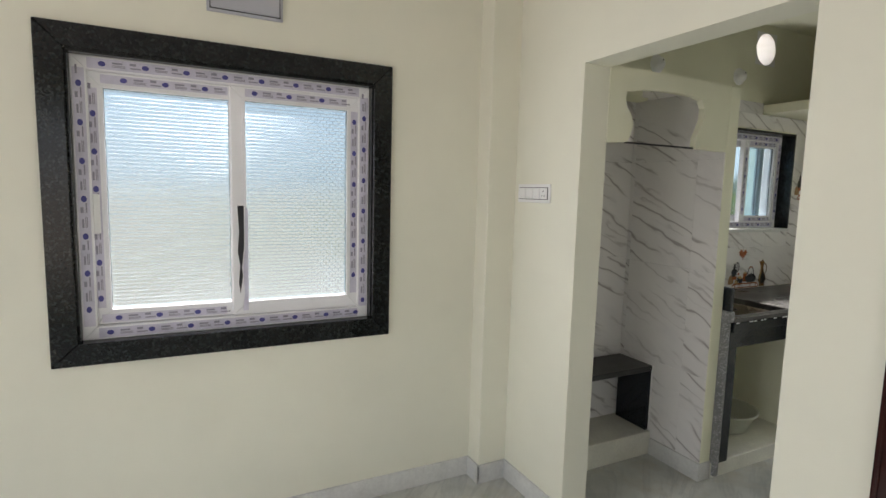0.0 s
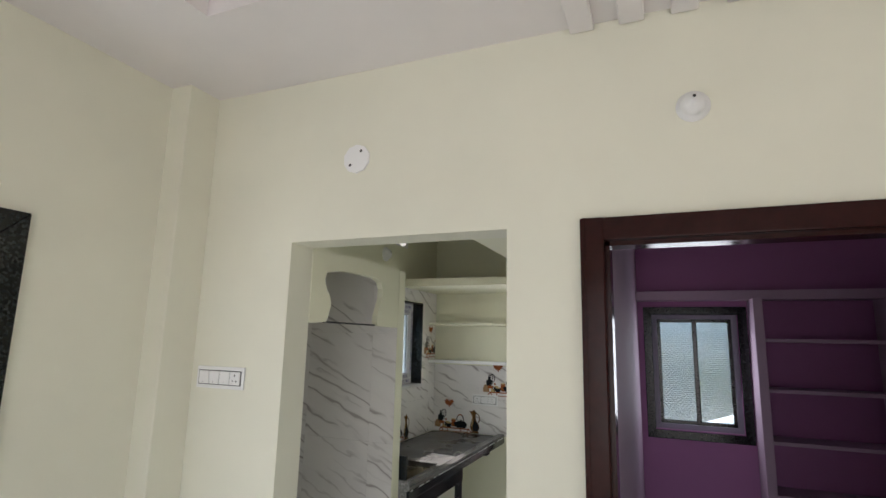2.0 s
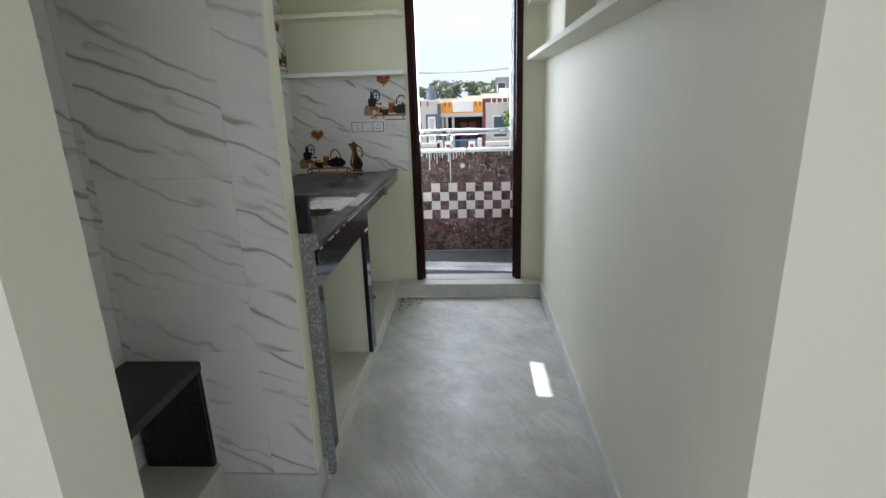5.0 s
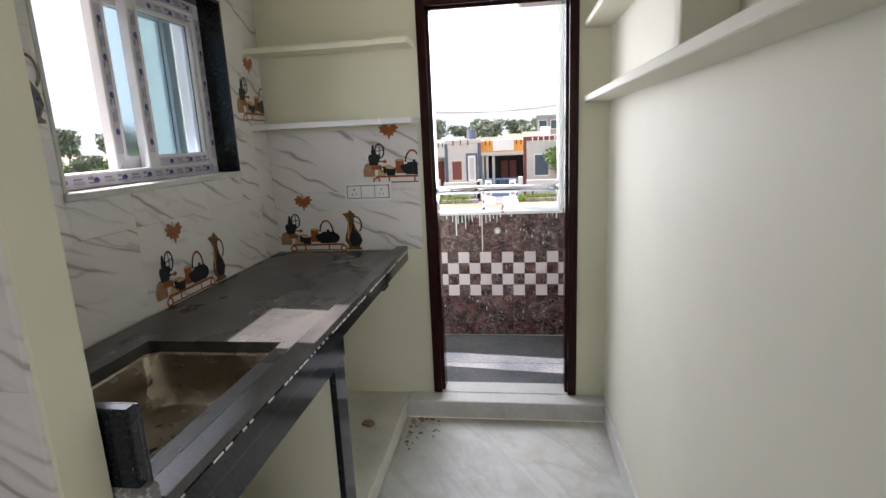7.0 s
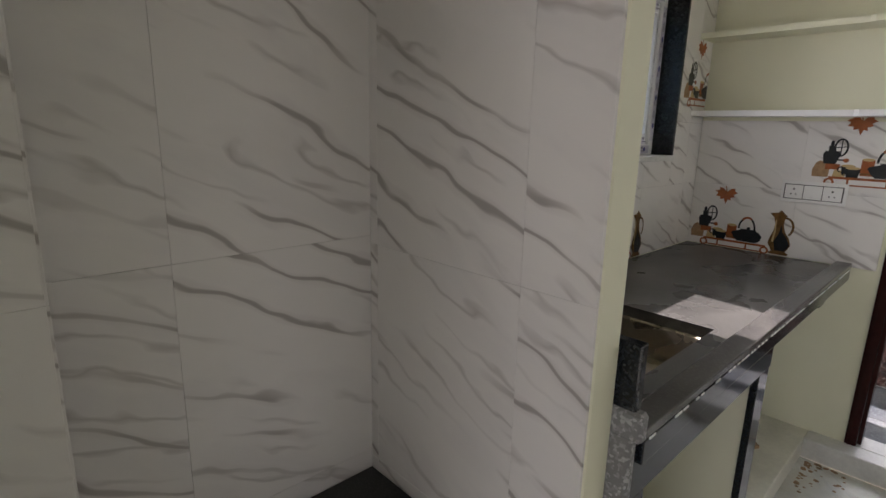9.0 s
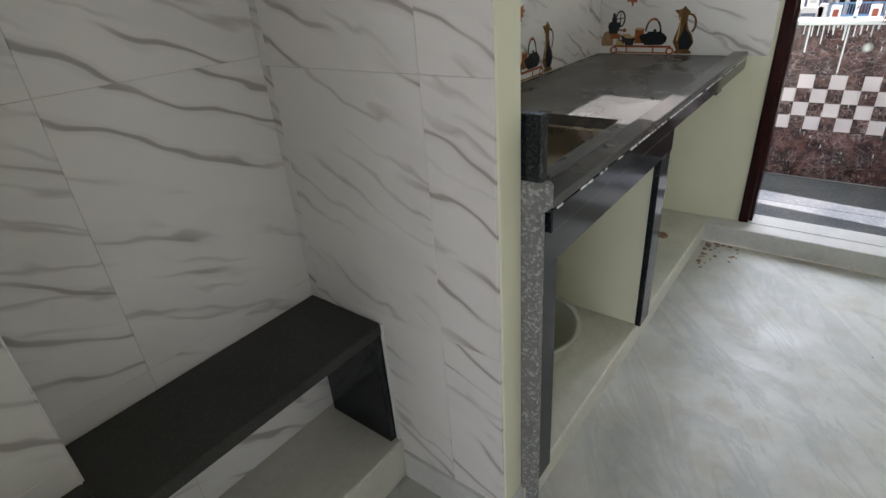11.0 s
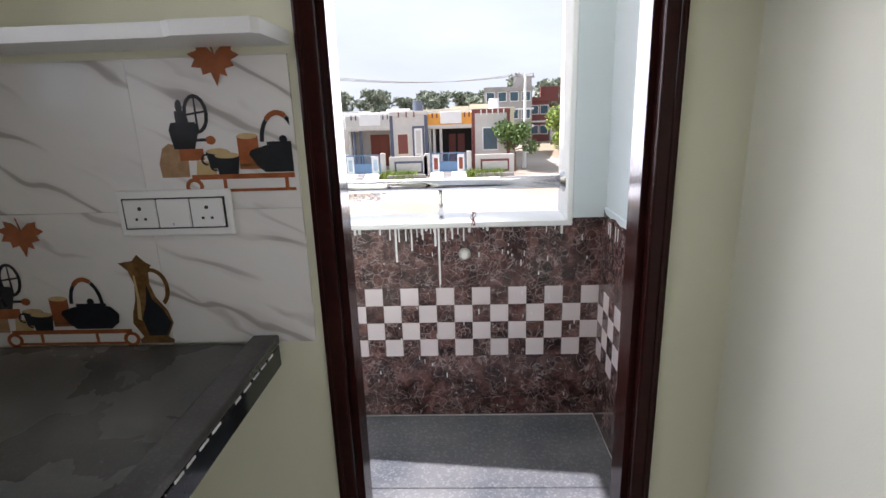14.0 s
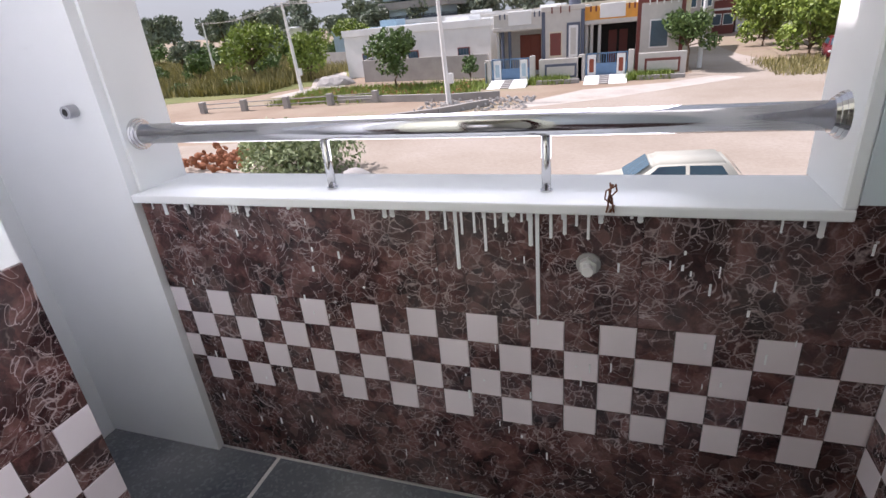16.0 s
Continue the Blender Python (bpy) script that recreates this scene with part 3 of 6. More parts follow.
# raised step, plinth and nook platform
structure("floor_step", boxes(((-0.268, 5.16, 0), (KIT_R, KIT_D, 0.098)), ((-0.132, KIT_D, 0), (0.645, 5.392, 0.100)), bevel=0.004), SKIRT, "raised marble step at the balcony door", "step")
structure("floor_plinth", boxes(((KIT_L, 3.232, 0), (-0.268, KIT_D, 0.094)), bevel=0.004), PLINTH, "dusty pale marble plinth under the counter", "plinth")
structure("floor_nook_platform", boxes(((-0.928, 2.465, 0), (-0.63, 3.14, 0.150)), ((-0.792, 2.305, 0), (-0.63, 2.465, 0.150)), bevel=0.004), PLINTH, "raised marble platform in the wash nook", "platform")
structure("baseboard_partition", boxes(((-0.63, 3.130, 0), (-0.276, 3.146, 0.105)), ((-0.291, 3.146, 0), (-0.276, 3.228, 0.105)), bevel=0.002), SKIRT, "marble skirting at the foot of the partition", "skirting")

# ---- balcony shell ----
structure("floor_balcony", boxes(((-1.55, 5.392, -0.2), (0.808, 6.56, -0.008))), GROUT, "mortar bed of the balcony floor", "floor")
structure("wall_balcony_right", boxes(((0.808, 5.375, -0.2), (0.98, 6.56, 2.75))), BLUEWHITE, "pale blue painted balcony wall, tiled below")
structure("wall_balcony_stub", boxes(((-0.95, 5.375, -0.2), (-0.807, 5.885, 2.75))), EXTWHITE, "white painted wall end, tiled below")
structure("wall_balcony_left", slab_holes("x", -1.70, -1.55, (5.375, 6.56), (-0.2, 2.75), [(5.87, 1.15, 6.21, 2.72)]), EXTWHITE, "white painted balcony end wall with an opening")
structure("wall_balcony_alcove", boxes(((-1.55, 5.72, -0.2), (-0.95, 5.86, 2.75))), EXTWHITE, "white painted wall of the balcony corner")
parapet = structure("wall_balcony_front", slab_holes("y", 6.384, 6.56, (-1.55, 0.808), (-0.2, 2.75), [(-1.040, 0.938, 0.654, 2.55)]), EXTWHITE, "white painted front wall with a wide opening above the tiled parapet")
structure("wall_balcony_pier", boxes(((-1.55, 6.352, -0.2), (-1.050, 6.384, 2.75))), EXTWHITE, "smooth white painted corner pier", "pier")
structure("wall_balcony_pier_right", boxes(((0.668, 6.352, 0.968), (0.808, 6.384, 2.75))), BLUEWHITE, "pale blue-grey painted pier", "pier")
structure("window_sill_balcony", boxes(((-1.0499, 6.352, 0.934), (0.668, 6.575, 0.958)), bevel=0.005, seg=2), EXTWHITE, "thickly painted white parapet sill", "sill")
structure("trim_balcony_reveal", boxes(((0.643, 6.352, 0.958), (0.668, 6.575, 2.55)), bevel=0.004), EXTWHITE, "white painted edge of the opening", "trim")
structure("ceiling_balcony", boxes(((-1.70, 5.375, 2.75), (0.95, 6.62, 2.92))), EXTWHITE, "white painted balcony ceiling", "ceiling")
# added fin out of view, there only to shade the sill
structure("wall_house_corner", boxes(((-1.70, 6.56, -3.7), (-1.42, 6.84, 3.6))), EXTWHITE, "unseen white fin added to keep the sun off the balcony sill")
structure("wall_house_outside", slab_holes("y", 6.42, 6.56, (-1.95, 0.95), (-3.7, -0.2), []), EXTWHITE, "white painted lower storey of the house")

# ---- bedroom shell ----
BED_F = 5.03
structure("wall_bedroom_far", slab_holes("y", BED_F, 5.25, (0.972, 4.2), (0, CEIL), [(1.075, 1.14, 1.695, 2.04)]), PURPLE, "purple painted bedroom wall with a small window")
structure("wall_bedroom_front", boxes(((1.893, 2.306, 0), (4.2, 2.312, CEIL))), PURPLE, "purple painted bedroom wall")
structure("ceiling_bedroom", boxes(((1.0, 2.23, CEIL), (4.4, 5.25, CEIL + 0.15))), WHITE, "white bedroom ceiling", "ceiling")
structure("ceiling_bedroom_loft", boxes(((0.972, 4.86, 2.14), (4.2, BED_F, 2.21))), LILAC, "pale lilac concrete band over the bedroom window", "loft")

shelf_unit = empty("built_in_shelf_unit", (2.9, 4.9, 0), "purple built-in wall shelves with pale lilac edges", "shelf")
for x0, x1 in ((1.768, 1.828), (2.56, 2.62), (3.4, 3.46)):
    part("upright", boxes(((x0, 4.72, 0), (x1, BED_F, 2.14)), bevel=0.003), LILAC, shelf_unit)
for x0, x1 in ((1.828, 2.56), (2.62, 3.4)):
    for z in (0.45, 0.79, 1.14, 1.49, 1.84):
        part("shelf", boxes(((x0, 4.74, z - 0.012), (x1, BED_F, z + 0.012)), bevel=0.002), LILAC, shelf_unit)
    part("base_shelf", boxes(((x0, 4.72, 0.04), (x1, BED_F, 0.16))), LILAC, shelf_unit)


# ---- windows ----
def frame_bars(name, plane, lo, hi, u0, v0, u1, v1, w, mat, parent, bevel=0.003):
    """Four mitred bars round a rectangle, each a part. plane: the axis that the window faces along."""
    def at(wd, u, v):
        return (wd, u, v) if plane == "x" else (u, wd, v)
    out = []
    quads = [((u0, v0), (u1, v0), (u1 - w, v0 + w), (u0 + w, v0 + w)), ((u0, v1), (u0 + w, v1 - w), (u1 - w, v1 - w), (u1, v1)),
             ((u0, v0), (u0 + w, v0 + w), (u0 + w, v1 - w), (u0, v1)), ((u1, v0), (u1, v1), (u1 - w, v1 - w), (u1 - w, v0 + w))]
    for q in quads:
        bm = bmesh.new()
        a = [bm.verts.new(at(lo, *p)) for p in q]
        b = [bm.verts.new(at(hi, *p)) for p in q]
        bm.faces.new(a)
        bm.faces.new(b)
        for k in range(4):
            j = (k + 1) % 4
            bm.faces.new((a[k], a[j], b[j], b[k]))
        if bevel:
            bmesh.ops.bevel(bm, geom=list(bm.edges), offset=bevel, segments=1, affect="EDGES")
        out.append(part(name, bm, mat, parent))
    return out


def tape_strip(plane, face, a, b, parent, across=1, width=0.04, step=0.16, phase=0.0):
    """Printed protective film along a profile from a to b (u, v), on the face plane; marks are ovals and bars."""
    def at(dw, u, v):
        w = face + across * dw
        return (w, u, v) if plane == "x" else (u, w, v)
    a, b = Vector(a), Vector(b)
    along = (b - a).normalized()
    side = Vector((-along.y, along.x))
    vs = [at(0.0015, *(a - side * width / 2)), at(0.0015, *(b - side * width / 2)), at(0.0015, *(b + side * width / 2)), at(0.0015, *(a + side * width / 2))]
    film = mesh_ob("protective_film", vs, [(0, 1, 2, 3)], TAPE, parent)
    verts, faces, mats = [], [], []
    length, s = (b - a).length, phase
    while s < length - 0.03:
        c = a + along * (s + 0.02)
        k0 = len(verts)
        for k in range(12):
            q = c + along * 0.013 * math.cos(k * math.pi / 6) + side * 0.010 * math.sin(k * math.pi / 6)
            verts.append(at(0.0026, *q))
        faces.append(tuple(range(k0, k0 + 12)))
        mats.append(0)
        for off, ln, dy, h in ((0.035, 0.035, 0.006, 0.0035), (0.035, 0.045, -0.003, 0.0015), (0.035, 0.045, -0.008, 0.0015), (0.095, 0.022, 0.008, 0.005), (0.095, 0.040, -0.007, 0.0025)):
            if s + off + ln > length:
                continue
            q = c + along * off + side * dy
            k0 = len(verts)
            for e, f in ((0, -1), (ln, -1), (ln, 1), (0, 1)):
                verts.append(at(0.0026, *(q + along * e + side * f * h)))
            faces.append((k0, k0 + 1, k0 + 2, k0 + 3))
            mats.append(1)
        s += step
    marks = mesh_ob("printed_marks", verts, faces, [INK, GREYINK], film)
    marks.data.polygons.foreach_set("material_index", mats)
    return film


def sash(plane, lo, hi, u0, v0, u1, v1, w, glass, parent, name="sash"):
    ob = frame_bars(name, plane, lo, hi, u0, v0, u1, v1, w, UPVC, parent)[0]
    mid = (lo + hi) / 2
    a, b = ((mid - 0.0025, u0 + w - 0.005, v0 + w - 0.005), (mid + 0.0025, u1 - w + 0.005, v1 - w + 0.005))
    if plane == "y":
        a, b = (a[1], a[0], a[2]), (b[1], b[0], b[2])
    pane = part("pane", boxes((a, b)), glass, parent)
    pane.visible_shadow = glass is CLEARG
    frame_bars("glazing_bead", plane, hi - 0.004, hi + 0.004, u0 + w - 0.012, v0 + w - 0.012, u1 - w + 0.012, v1 - w + 0.012, 0.012, UPVC, parent, 0.001)
    frame_bars("gasket", plane, mid + 0.003, mid + 0.008, u0 + w - 0.004, v0 + w - 0.004, u1 - w + 0.004, v1 - w + 0.004, 0.005, BLACKPL, parent, 0)
    return pane


# hall window
w1 = empty("window_1", (-0.95, 0.79, 0.95), "white plastic sliding window with frosted panes, printed film and black granite surround", "window", "", "structure")
frame_bars("granite_surround", "x", -0.905, -0.880, 0.084, 0.875, 1.488, 2.20, 0.090, SPECK, w1)
frame_bars("inner_reveal", "x", -1.05, -0.906, 0.170, 0.950, 1.405, 2.112, 0.012, SPECK, w1, 0.001)
frame_bars("window_frame", "x", -1.04, -0.945, 0.182, 0.962, 1.393, 2.100, 0.055, UPVC, w1)
sash("x", -1.01, -0.965, 0.225, 1.02, 0.815, 2.045, 0.062, FROST, w1, "left_sash")
sash("x", -0.985, -0.950, 0.757, 1.02, 1.345, 2.045, 0.062, FROST, w1, "right_sash")
for a, b, ph in (((0.24, 2.072), (1.34, 2.072), 0.03), ((0.24, 0.990), (1.34, 0.990), 0.02), ((0.210, 1.02), (0.210, 2.05), 0.05), ((1.366, 1.02), (1.366, 2.05), 0.01)):
    tape_strip("x", -0.945, a, b, w1, 1, 0.040, 0.15, ph)
for a, b, ph in (((0.28, 2.018), (0.75, 2.018), 0.06), ((0.25, 1.045), (0.73, 1.045), 0.04), ((0.250, 1.09), (0.250, 1.98), 0.02)):
    tape_strip("x", -0.965, a, b, w1, 1, 0.034, 0.15, ph)
for a, b, ph in (((0.82, 2.018), (1.28, 2.018), 0.02), ((1.318, 1.09), (1.318, 1.98), 0.07)):
    tape_strip("x", -0.950, a, b, w1, 1, 0.034, 0.15, ph)
part("latch", boxes(((-0.962, 0.236, 1.40), (-0.950, 0.262, 1.56)), bevel=0.004), PLASTIC, w1)
torn = prism("x", -0.949, -0.9465, [(0.770, 1.52), (0.800, 1.52), (0.802, 1.44), (0.796, 1.33), (0.786, 1.24), (0.790, 1.20), (0.778, 1.12), (0.772, 1.17), (0.779, 1.25), (0.769, 1.31), (0.776, 1.40)])
w1.location.y -= 0.010
part("torn_film", torn, BLACKPL, w1, "torn black protective film")
part("film_flap", prism("x", -0.948, -0.9458, [(0.788, 1.04), (0.812, 1.04), (0.815, 1.50), (0.803, 1.52), (0.801, 1.36), (0.792, 1.22), (0.797, 1.12)]), TAPE, w1)

# kitchen window, its panes slid to one side
w2 = empty("window_2", (-1.07, 4.44, 1.37), "white plastic sliding window, half open, with printed film and black granite reveals", "window", "", "structure")
part("granite_reveal", boxes(((-1.18, 4.919, 1.384), (-0.950, 4.936, 2.130)), bevel=0.002), SPECK, w2)
part("granite_reveal", boxes(((-1.18, 3.95, 2.114), (-0.950, 4.919, 2.130)), bevel=0.002), SPECK, w2)
part("plaster_reveal", boxes(((-1.18, 3.948, 1.384), (-0.957, 3.964, 2.114)), bevel=0.002), SKIRT, w2)
part("sill_slab", boxes(((-1.18, 3.940, 1.360), (-0.943, 4.94, 1.383)), bevel=0.003), SKIRT, w2)
frame_bars("window_frame", "x", -1.16, -1.05, 3.964, 1.384, 4.919, 2.114, 0.050, UPVC, w2)
sash("x", -1.105, -1.065, 4.475, 1.425, 4.905, 2.073, 0.055, CLEARG, w2, "inner_sash")
sash("x", -1.150, -1.110, 4.36, 1.425, 4.79, 2.073, 0.055, CLEARG, w2, "outer_sash")
for a, b, ph in (((4.01, 2.088), (4.88, 2.088), 0.03), ((4.01, 1.409), (4.88, 1.409), 0.02), ((4.895, 1.45), (4.895, 2.05), 0.05), ((3.988, 1.45), (3.988, 2.05), 0.01)):
    tape_strip("x", -1.05, a, b, w2, 1, 0.036, 0.13, ph)
for a, b, ph in (((4.502, 1.49), (4.502, 2.01), 0.02), ((4.535, 1.452), (4.85, 1.452), 0.05), ((4.535, 2.046), (4.85, 2.046), 0.05), ((4.878, 1.49), (4.878, 2.01), 0.07)):
    tape_strip("x", -1.065, a, b, w2, 1, 0.034, 0.13, ph)
tape_strip("x", -1.110, (4.387, 1.49), (4.387, 2.01), w2, 1, 0.032, 0.13, 0.06)

# bedroom window
w3 = empty("window_3", (1.46, 5.03, 1.08), "small frosted sliding window with a black granite surround", "window", "", "structure")
frame_bars("granite_surround", "y", 5.008, 5.034, 1.015, 1.070, 1.760, 2.095, 0.062, SPECK, w3)
frame_bars("window_frame", "y", 5.05, 5.12, 1.075, 1.14, 1.695, 2.04, 0.04, GREYINK, w3)
for u0, u1, d in ((1.110, 1.410, 5.075), (1.375, 1.660, 5.06)):
    frame_bars("sash", "y", d, d + 0.03, u0, 1.175, u1, 2.005, 0.03, SPECK, w3)
    pane = part("pane", boxes(((u0 + 0.025, d + 0.012, 1.20), (u1 - 0.025, d + 0.017, 1.98))), FROST, w3)
    pane.visible_shadow = False


# ---- door frames ----
def door_frame(name, label, x0, x1, y0, y1, z0, z1, w):
    ob = empty(name, ((x0 + x1) / 2, y0, z0), label, "door frame", "", "structure")
    for a, b in ((x0, x0 + w), (x1 - w, x1)):
        part("jamb", boxes(((a, y0, z0), (b, y1, z1)), bevel=0.006, seg=2), WOOD, ob)
    part("head", boxes(((x0 + w - 0.004, y0 + 0.001, z1 - w), (x1 - w + 0.004, y1 - 0.001, z1 - 0.001)), bevel=0.006, seg=2), WOOD, ob)
    s = 0.014
    part("stop_moulding", boxes(((x0 + w - 0.002, y0 + 0.035, z0), (x0 + w + s, y1 - 0.012, z1 - w))), WOOD, ob)
    part("stop_moulding", boxes(((x1 - w - s, y0 + 0.035, z0), (x1 - w + 0.002, y1 - 0.012, z1 - w))), WOOD, ob)
    part("stop_moulding", boxes(((x0 + w, y0 + 0.035, z1 - w - s), (x1 - w, y1 - 0.012, z1 - w + 0.002))), WOOD, ob)
    for a, b in ((x0 + 0.012, x0 + 0.018), (x1 - 0.018, x1 - 0.012)):
        part("bead", boxes(((a, y0 - 0.003, z0), (b, y0 + 0.003, z1)), bevel=0.001), WOOD, ob)
    return ob


door_frame("door_1", "dark maroon varnished door frame of the bedroom", 0.920, 1.893, 2.128, 2.26, 0.0, 2.203, 0.078)
door_frame("door_2", "dark maroon varnished frame of the open balcony doorway", -0.132, 0.645, 5.255, 5.384, 0.099, 2.162, 0.046)


# ---- switches, lamps holders, meter box ----
def switch_board(name, label, axis_at, x0, x1, z0, z1, mods, group=""):
    """A plate on a wall that faces -y; mods: 's' switch or 'p' socket, from x0 on."""
    y = axis_at
    ob = empty(name, ((x0 + x1) / 2, y, z0), label, "switch board", group)
    part("plate", boxes(((x0, y - 0.010, z0), (x1, y, z1)), bevel=0.004, seg=2), PLASTIC, ob)
    m = 0.016
    wd = (x1 - x0 - 2 * m) / len(mods)
    part("gap", boxes(((x0 + m - 0.003, y - 0.0115, z0 + 0.016), (x1 - m + 0.003, y - 0.009, z1 - 0.016))), DARKGAP, ob)
    for k, kind in enumerate(mods):
        a, b = x0 + m + k * wd + 0.0015, x0 + m + (k + 1) * wd - 0.0015
        body = part("switch" if kind == "s" else "socket", boxes(((a, y - 0.0155, z0 + 0.019), (b, y - 0.010, z1 - 0.019)), bevel=0.0015), PLASTIC, ob)
        c, zc = (a + b) / 2, (z0 + z1) / 2
        if kind == "p":
            hole = bmesh.new()
            for dx, dz, r in ((0, 0.012, 0.0042), (-0.010, -0.011, 0.0032), (0.010, -0.011, 0.0032)):
                add_cyl(hole, (c + dx, y - 0.0162, zc + dz), (c + dx, y - 0.0150, zc + dz), r, seg=12)
            part("pin_hole", hole, DARKGAP, body)
        else:
            part("rocker_line", boxes(((c - 0.004, y - 0.0160, z0 + 0.024), (c - 0.002, y - 0.0150, z0 + 0.030))), GREYINK, body)
    return ob


switch_board("switch_board", "white switch board with three switches and a socket", HALL_F, -0.745, -0.48, 1.563, 1.656, "sssp")
switch_board("socket_board", "white board with two sockets and a switch on the tiles", KIT_D - 0.010, -0.553, -0.300, 1.187, 1.287, "psp")

box = empty("round_cover_plate", (0.018, HALL_F, 2.525), "white hexagonal cover plate with two dark holes", "cover plate")
part("plate", cyl((0.018, HALL_F - 0.008, 2.525), (0.018, HALL_F, 2.525), 0.062, seg=10), PLASTIC, box)
for dx, dz in ((-0.028, -0.025), (0.022, 0.032)):
    part("hole", cyl((0.018 + dx, HALL_F - 0.0095, 2.525 + dz), (0.018 + dx, HALL_F - 0.006, 2.525 + dz), 0.006), DARKGAP, box)


def lamp_rose(at, facing, r):
    """A round white holder: a dome on a back plate."""
    prof = [(0.001, 0.060), (0.10 * r, 0.059), (0.22 * r, 0.050), (0.50 * r, 0.044), (0.66 * r, 0.036), (0.72 * r, 0.022), (0.73 * r, 0.013), (0.84 * r, 0.012), (0.86 * r, 0.009), (0.97 * r, 0.008), (r, 0.004), (r, 0.0)]
    ob = empty("lamp_holder", (0, 0, 0), "white plastic round lamp holder on the wall", "lamp holder", "wall lamp holders")
    part("dome", lathe(prof, 28), PLASTIC, ob, smooth=True)
    part("socket_hole", cyl((0.05 * r, 0.30 * r, 0.044), (0.05 * r, 0.30 * r, 0.0505), 0.005), DARKGAP, ob)
    ob.matrix_basis = Matrix.Translation(at) @ Vector(facing).to_track_quat("Z", "Y").to_matrix().to_4x4()
    return ob


lamp_rose((1.285, HALL_F, 2.555), (0, -1, 0), 0.052)
lamp_rose((KIT_L, 3.345, 2.47), (1, 0, 0), 0.06)
lamp_rose((KIT_L, 4.18, 2.49), (1, 0, 0), 0.06)

db = empty("distribution_box", (HALL_L, 0.81, 2.33), "grey metal distribution box with a hinged front", "distribution box")
part("body", boxes(((HALL_L, 0.66, 2.325), (HALL_L + 0.014, 0.965, 2.60)), bevel=0.003), GREYMETAL, db)
part("door", boxes(((HALL_L + 0.012, 0.675, 2.34), (HALL_L + 0.022, 0.950, 2.585)), bevel=0.003), GREYMETAL, db)
part("seam", boxes(((HALL_L + 0.013, 0.671, 2.336), (HALL_L + 0.0155, 0.954, 2.589))), DARKGAP, db)
part("knob", cyl((HALL_L + 0.02, 0.93, 2.46), (HALL_L + 0.032, 0.93, 2.46), 0.008), BLACKPL, db)

# ---- kitchen counter ----
ctr = empty("kitchen_counter", (-0.59, 4.25, 0.9), "black granite kitchen counter, dusty top with white joint marks", "counter")
part("worktop", slab_holes("z", 0.887, 0.922, (-0.953, -0.262), (3.276, KIT_D - 0.012), [(-0.795, 3.385, -0.362, 3.980)]), DUSTY, ctr, "dusty black granite slab")
part("nosing", boxes(((-0.294, 3.276, 0.9222), (-0.234, KIT_D - 0.012, 0.944)), bevel=0.004, seg=2), NOSING, ctr)
part("nosing", boxes(((-0.270, 3.276, 0.866), (-0.236, KIT_D - 0.012, 0.918)), bevel=0.003, seg=2), BLACK, ctr)
dash = bmesh.new()
rnd = random.Random(5)
y = 3.29
while y < 5.2:
    ln = rnd.uniform(0.012, 0.035)
    if rnd.random() < 0.86:
        add_box(dash, (-0.234, y, 0.9175 + rnd.uniform(-0.0007, 0.0007)), (-0.2322, y + ln, 0.922))
    y += ln + rnd.uniform(0.006, 0.018)
tagged(part("joint_marks", dash, PLASTIC, ctr, "white resin dashes in the joint"), kind="stuff")
part("fascia", boxes(((-0.276, 3.262, 0.770), (-0.254, 4.215, 0.868)), bevel=0.002), BLACK, ctr)
part("leg_panel", boxes(((-0.276, 3.262, 0.094), (-0.254, 3.345, 0.772)), bevel=0.002), BLACK, ctr)
part("leg_panel", boxes(((-0.276, 4.105, 0.094), (-0.254, 4.200, 0.772)), bevel=0.002), BLACK, ctr)
part("support_wall", boxes(((-0.953, 4.115, 0.094), (-0.277, 4.19, 0.886))), LEMON, ctr)
part("support_wall", boxes(((-0.953, 3.245, 0.094), (-0.277, 3.275, 0.886))), LEMON, ctr)
part("fascia_block", boxes(((-0.268, 4.75, 0.845), (-0.242, 4.83, 0.880)), bevel=0.002), BLACK, ctr)
part("side_splash", boxes(((-0.953, 3.238, 0.922), (-0.243, 3.262, 1.120)), bevel=0.004, seg=2), BLACK, ctr)
part("side_splash", boxes(((-0.953, 3.263, 0.922), (-0.252, 3.280, 1.112)), bevel=0.003), BLACK, ctr)
part("end_mortar", boxes(((-0.30, 3.233, 0.02), (-0.243, 3.261, 0.94)), ((-0.30, 3.233, 0.93), (-0.226, 3.262, 0.99)), bevel=0.006), RAWEDGE, ctr, "rough speckled cement edge")


def rounded(u0, v0, u1, v1, r, z, seg=6):
    out = []
    for cx, cy, a0 in ((u1 - r, v1 - r, 0), (u0 + r, v1 - r, 90), (u0 + r, v0 + r, 180), (u1 - r, v0 + r, 270)):
        for k in range(seg + 1):
            a = radians(a0 + 90 * k / seg)
            out.append((cx + r * math.cos(a), cy + r * math.sin(a), z))
    return out


sink = empty("kitchen_sink", (-0.56, 3.72, 0.74), "dull stainless steel sink set into the counter, dirty inside", "sink")
loops = [rounded(-0.825, 3.365, -0.335, 4.000, 0.03, 0.8865), rounded(-0.795, 3.388, -0.362, 3.978, 0.05, 0.8865), rounded(-0.792, 3.391, -0.365, 3.975, 0.055, 0.878), rounded(-0.780, 3.403, -0.377, 3.963, 0.06, 0.80),
         rounded(-0.770, 3.413, -0.387, 3.953, 0.065, 0.755), rounded(-0.735, 3.448, -0.422, 3.918, 0.06, 0.738), rounded(-0.62, 3.63, -0.54, 3.74, 0.03, 0.732)]
vs, fs = [v for lp in loops for v in lp], []
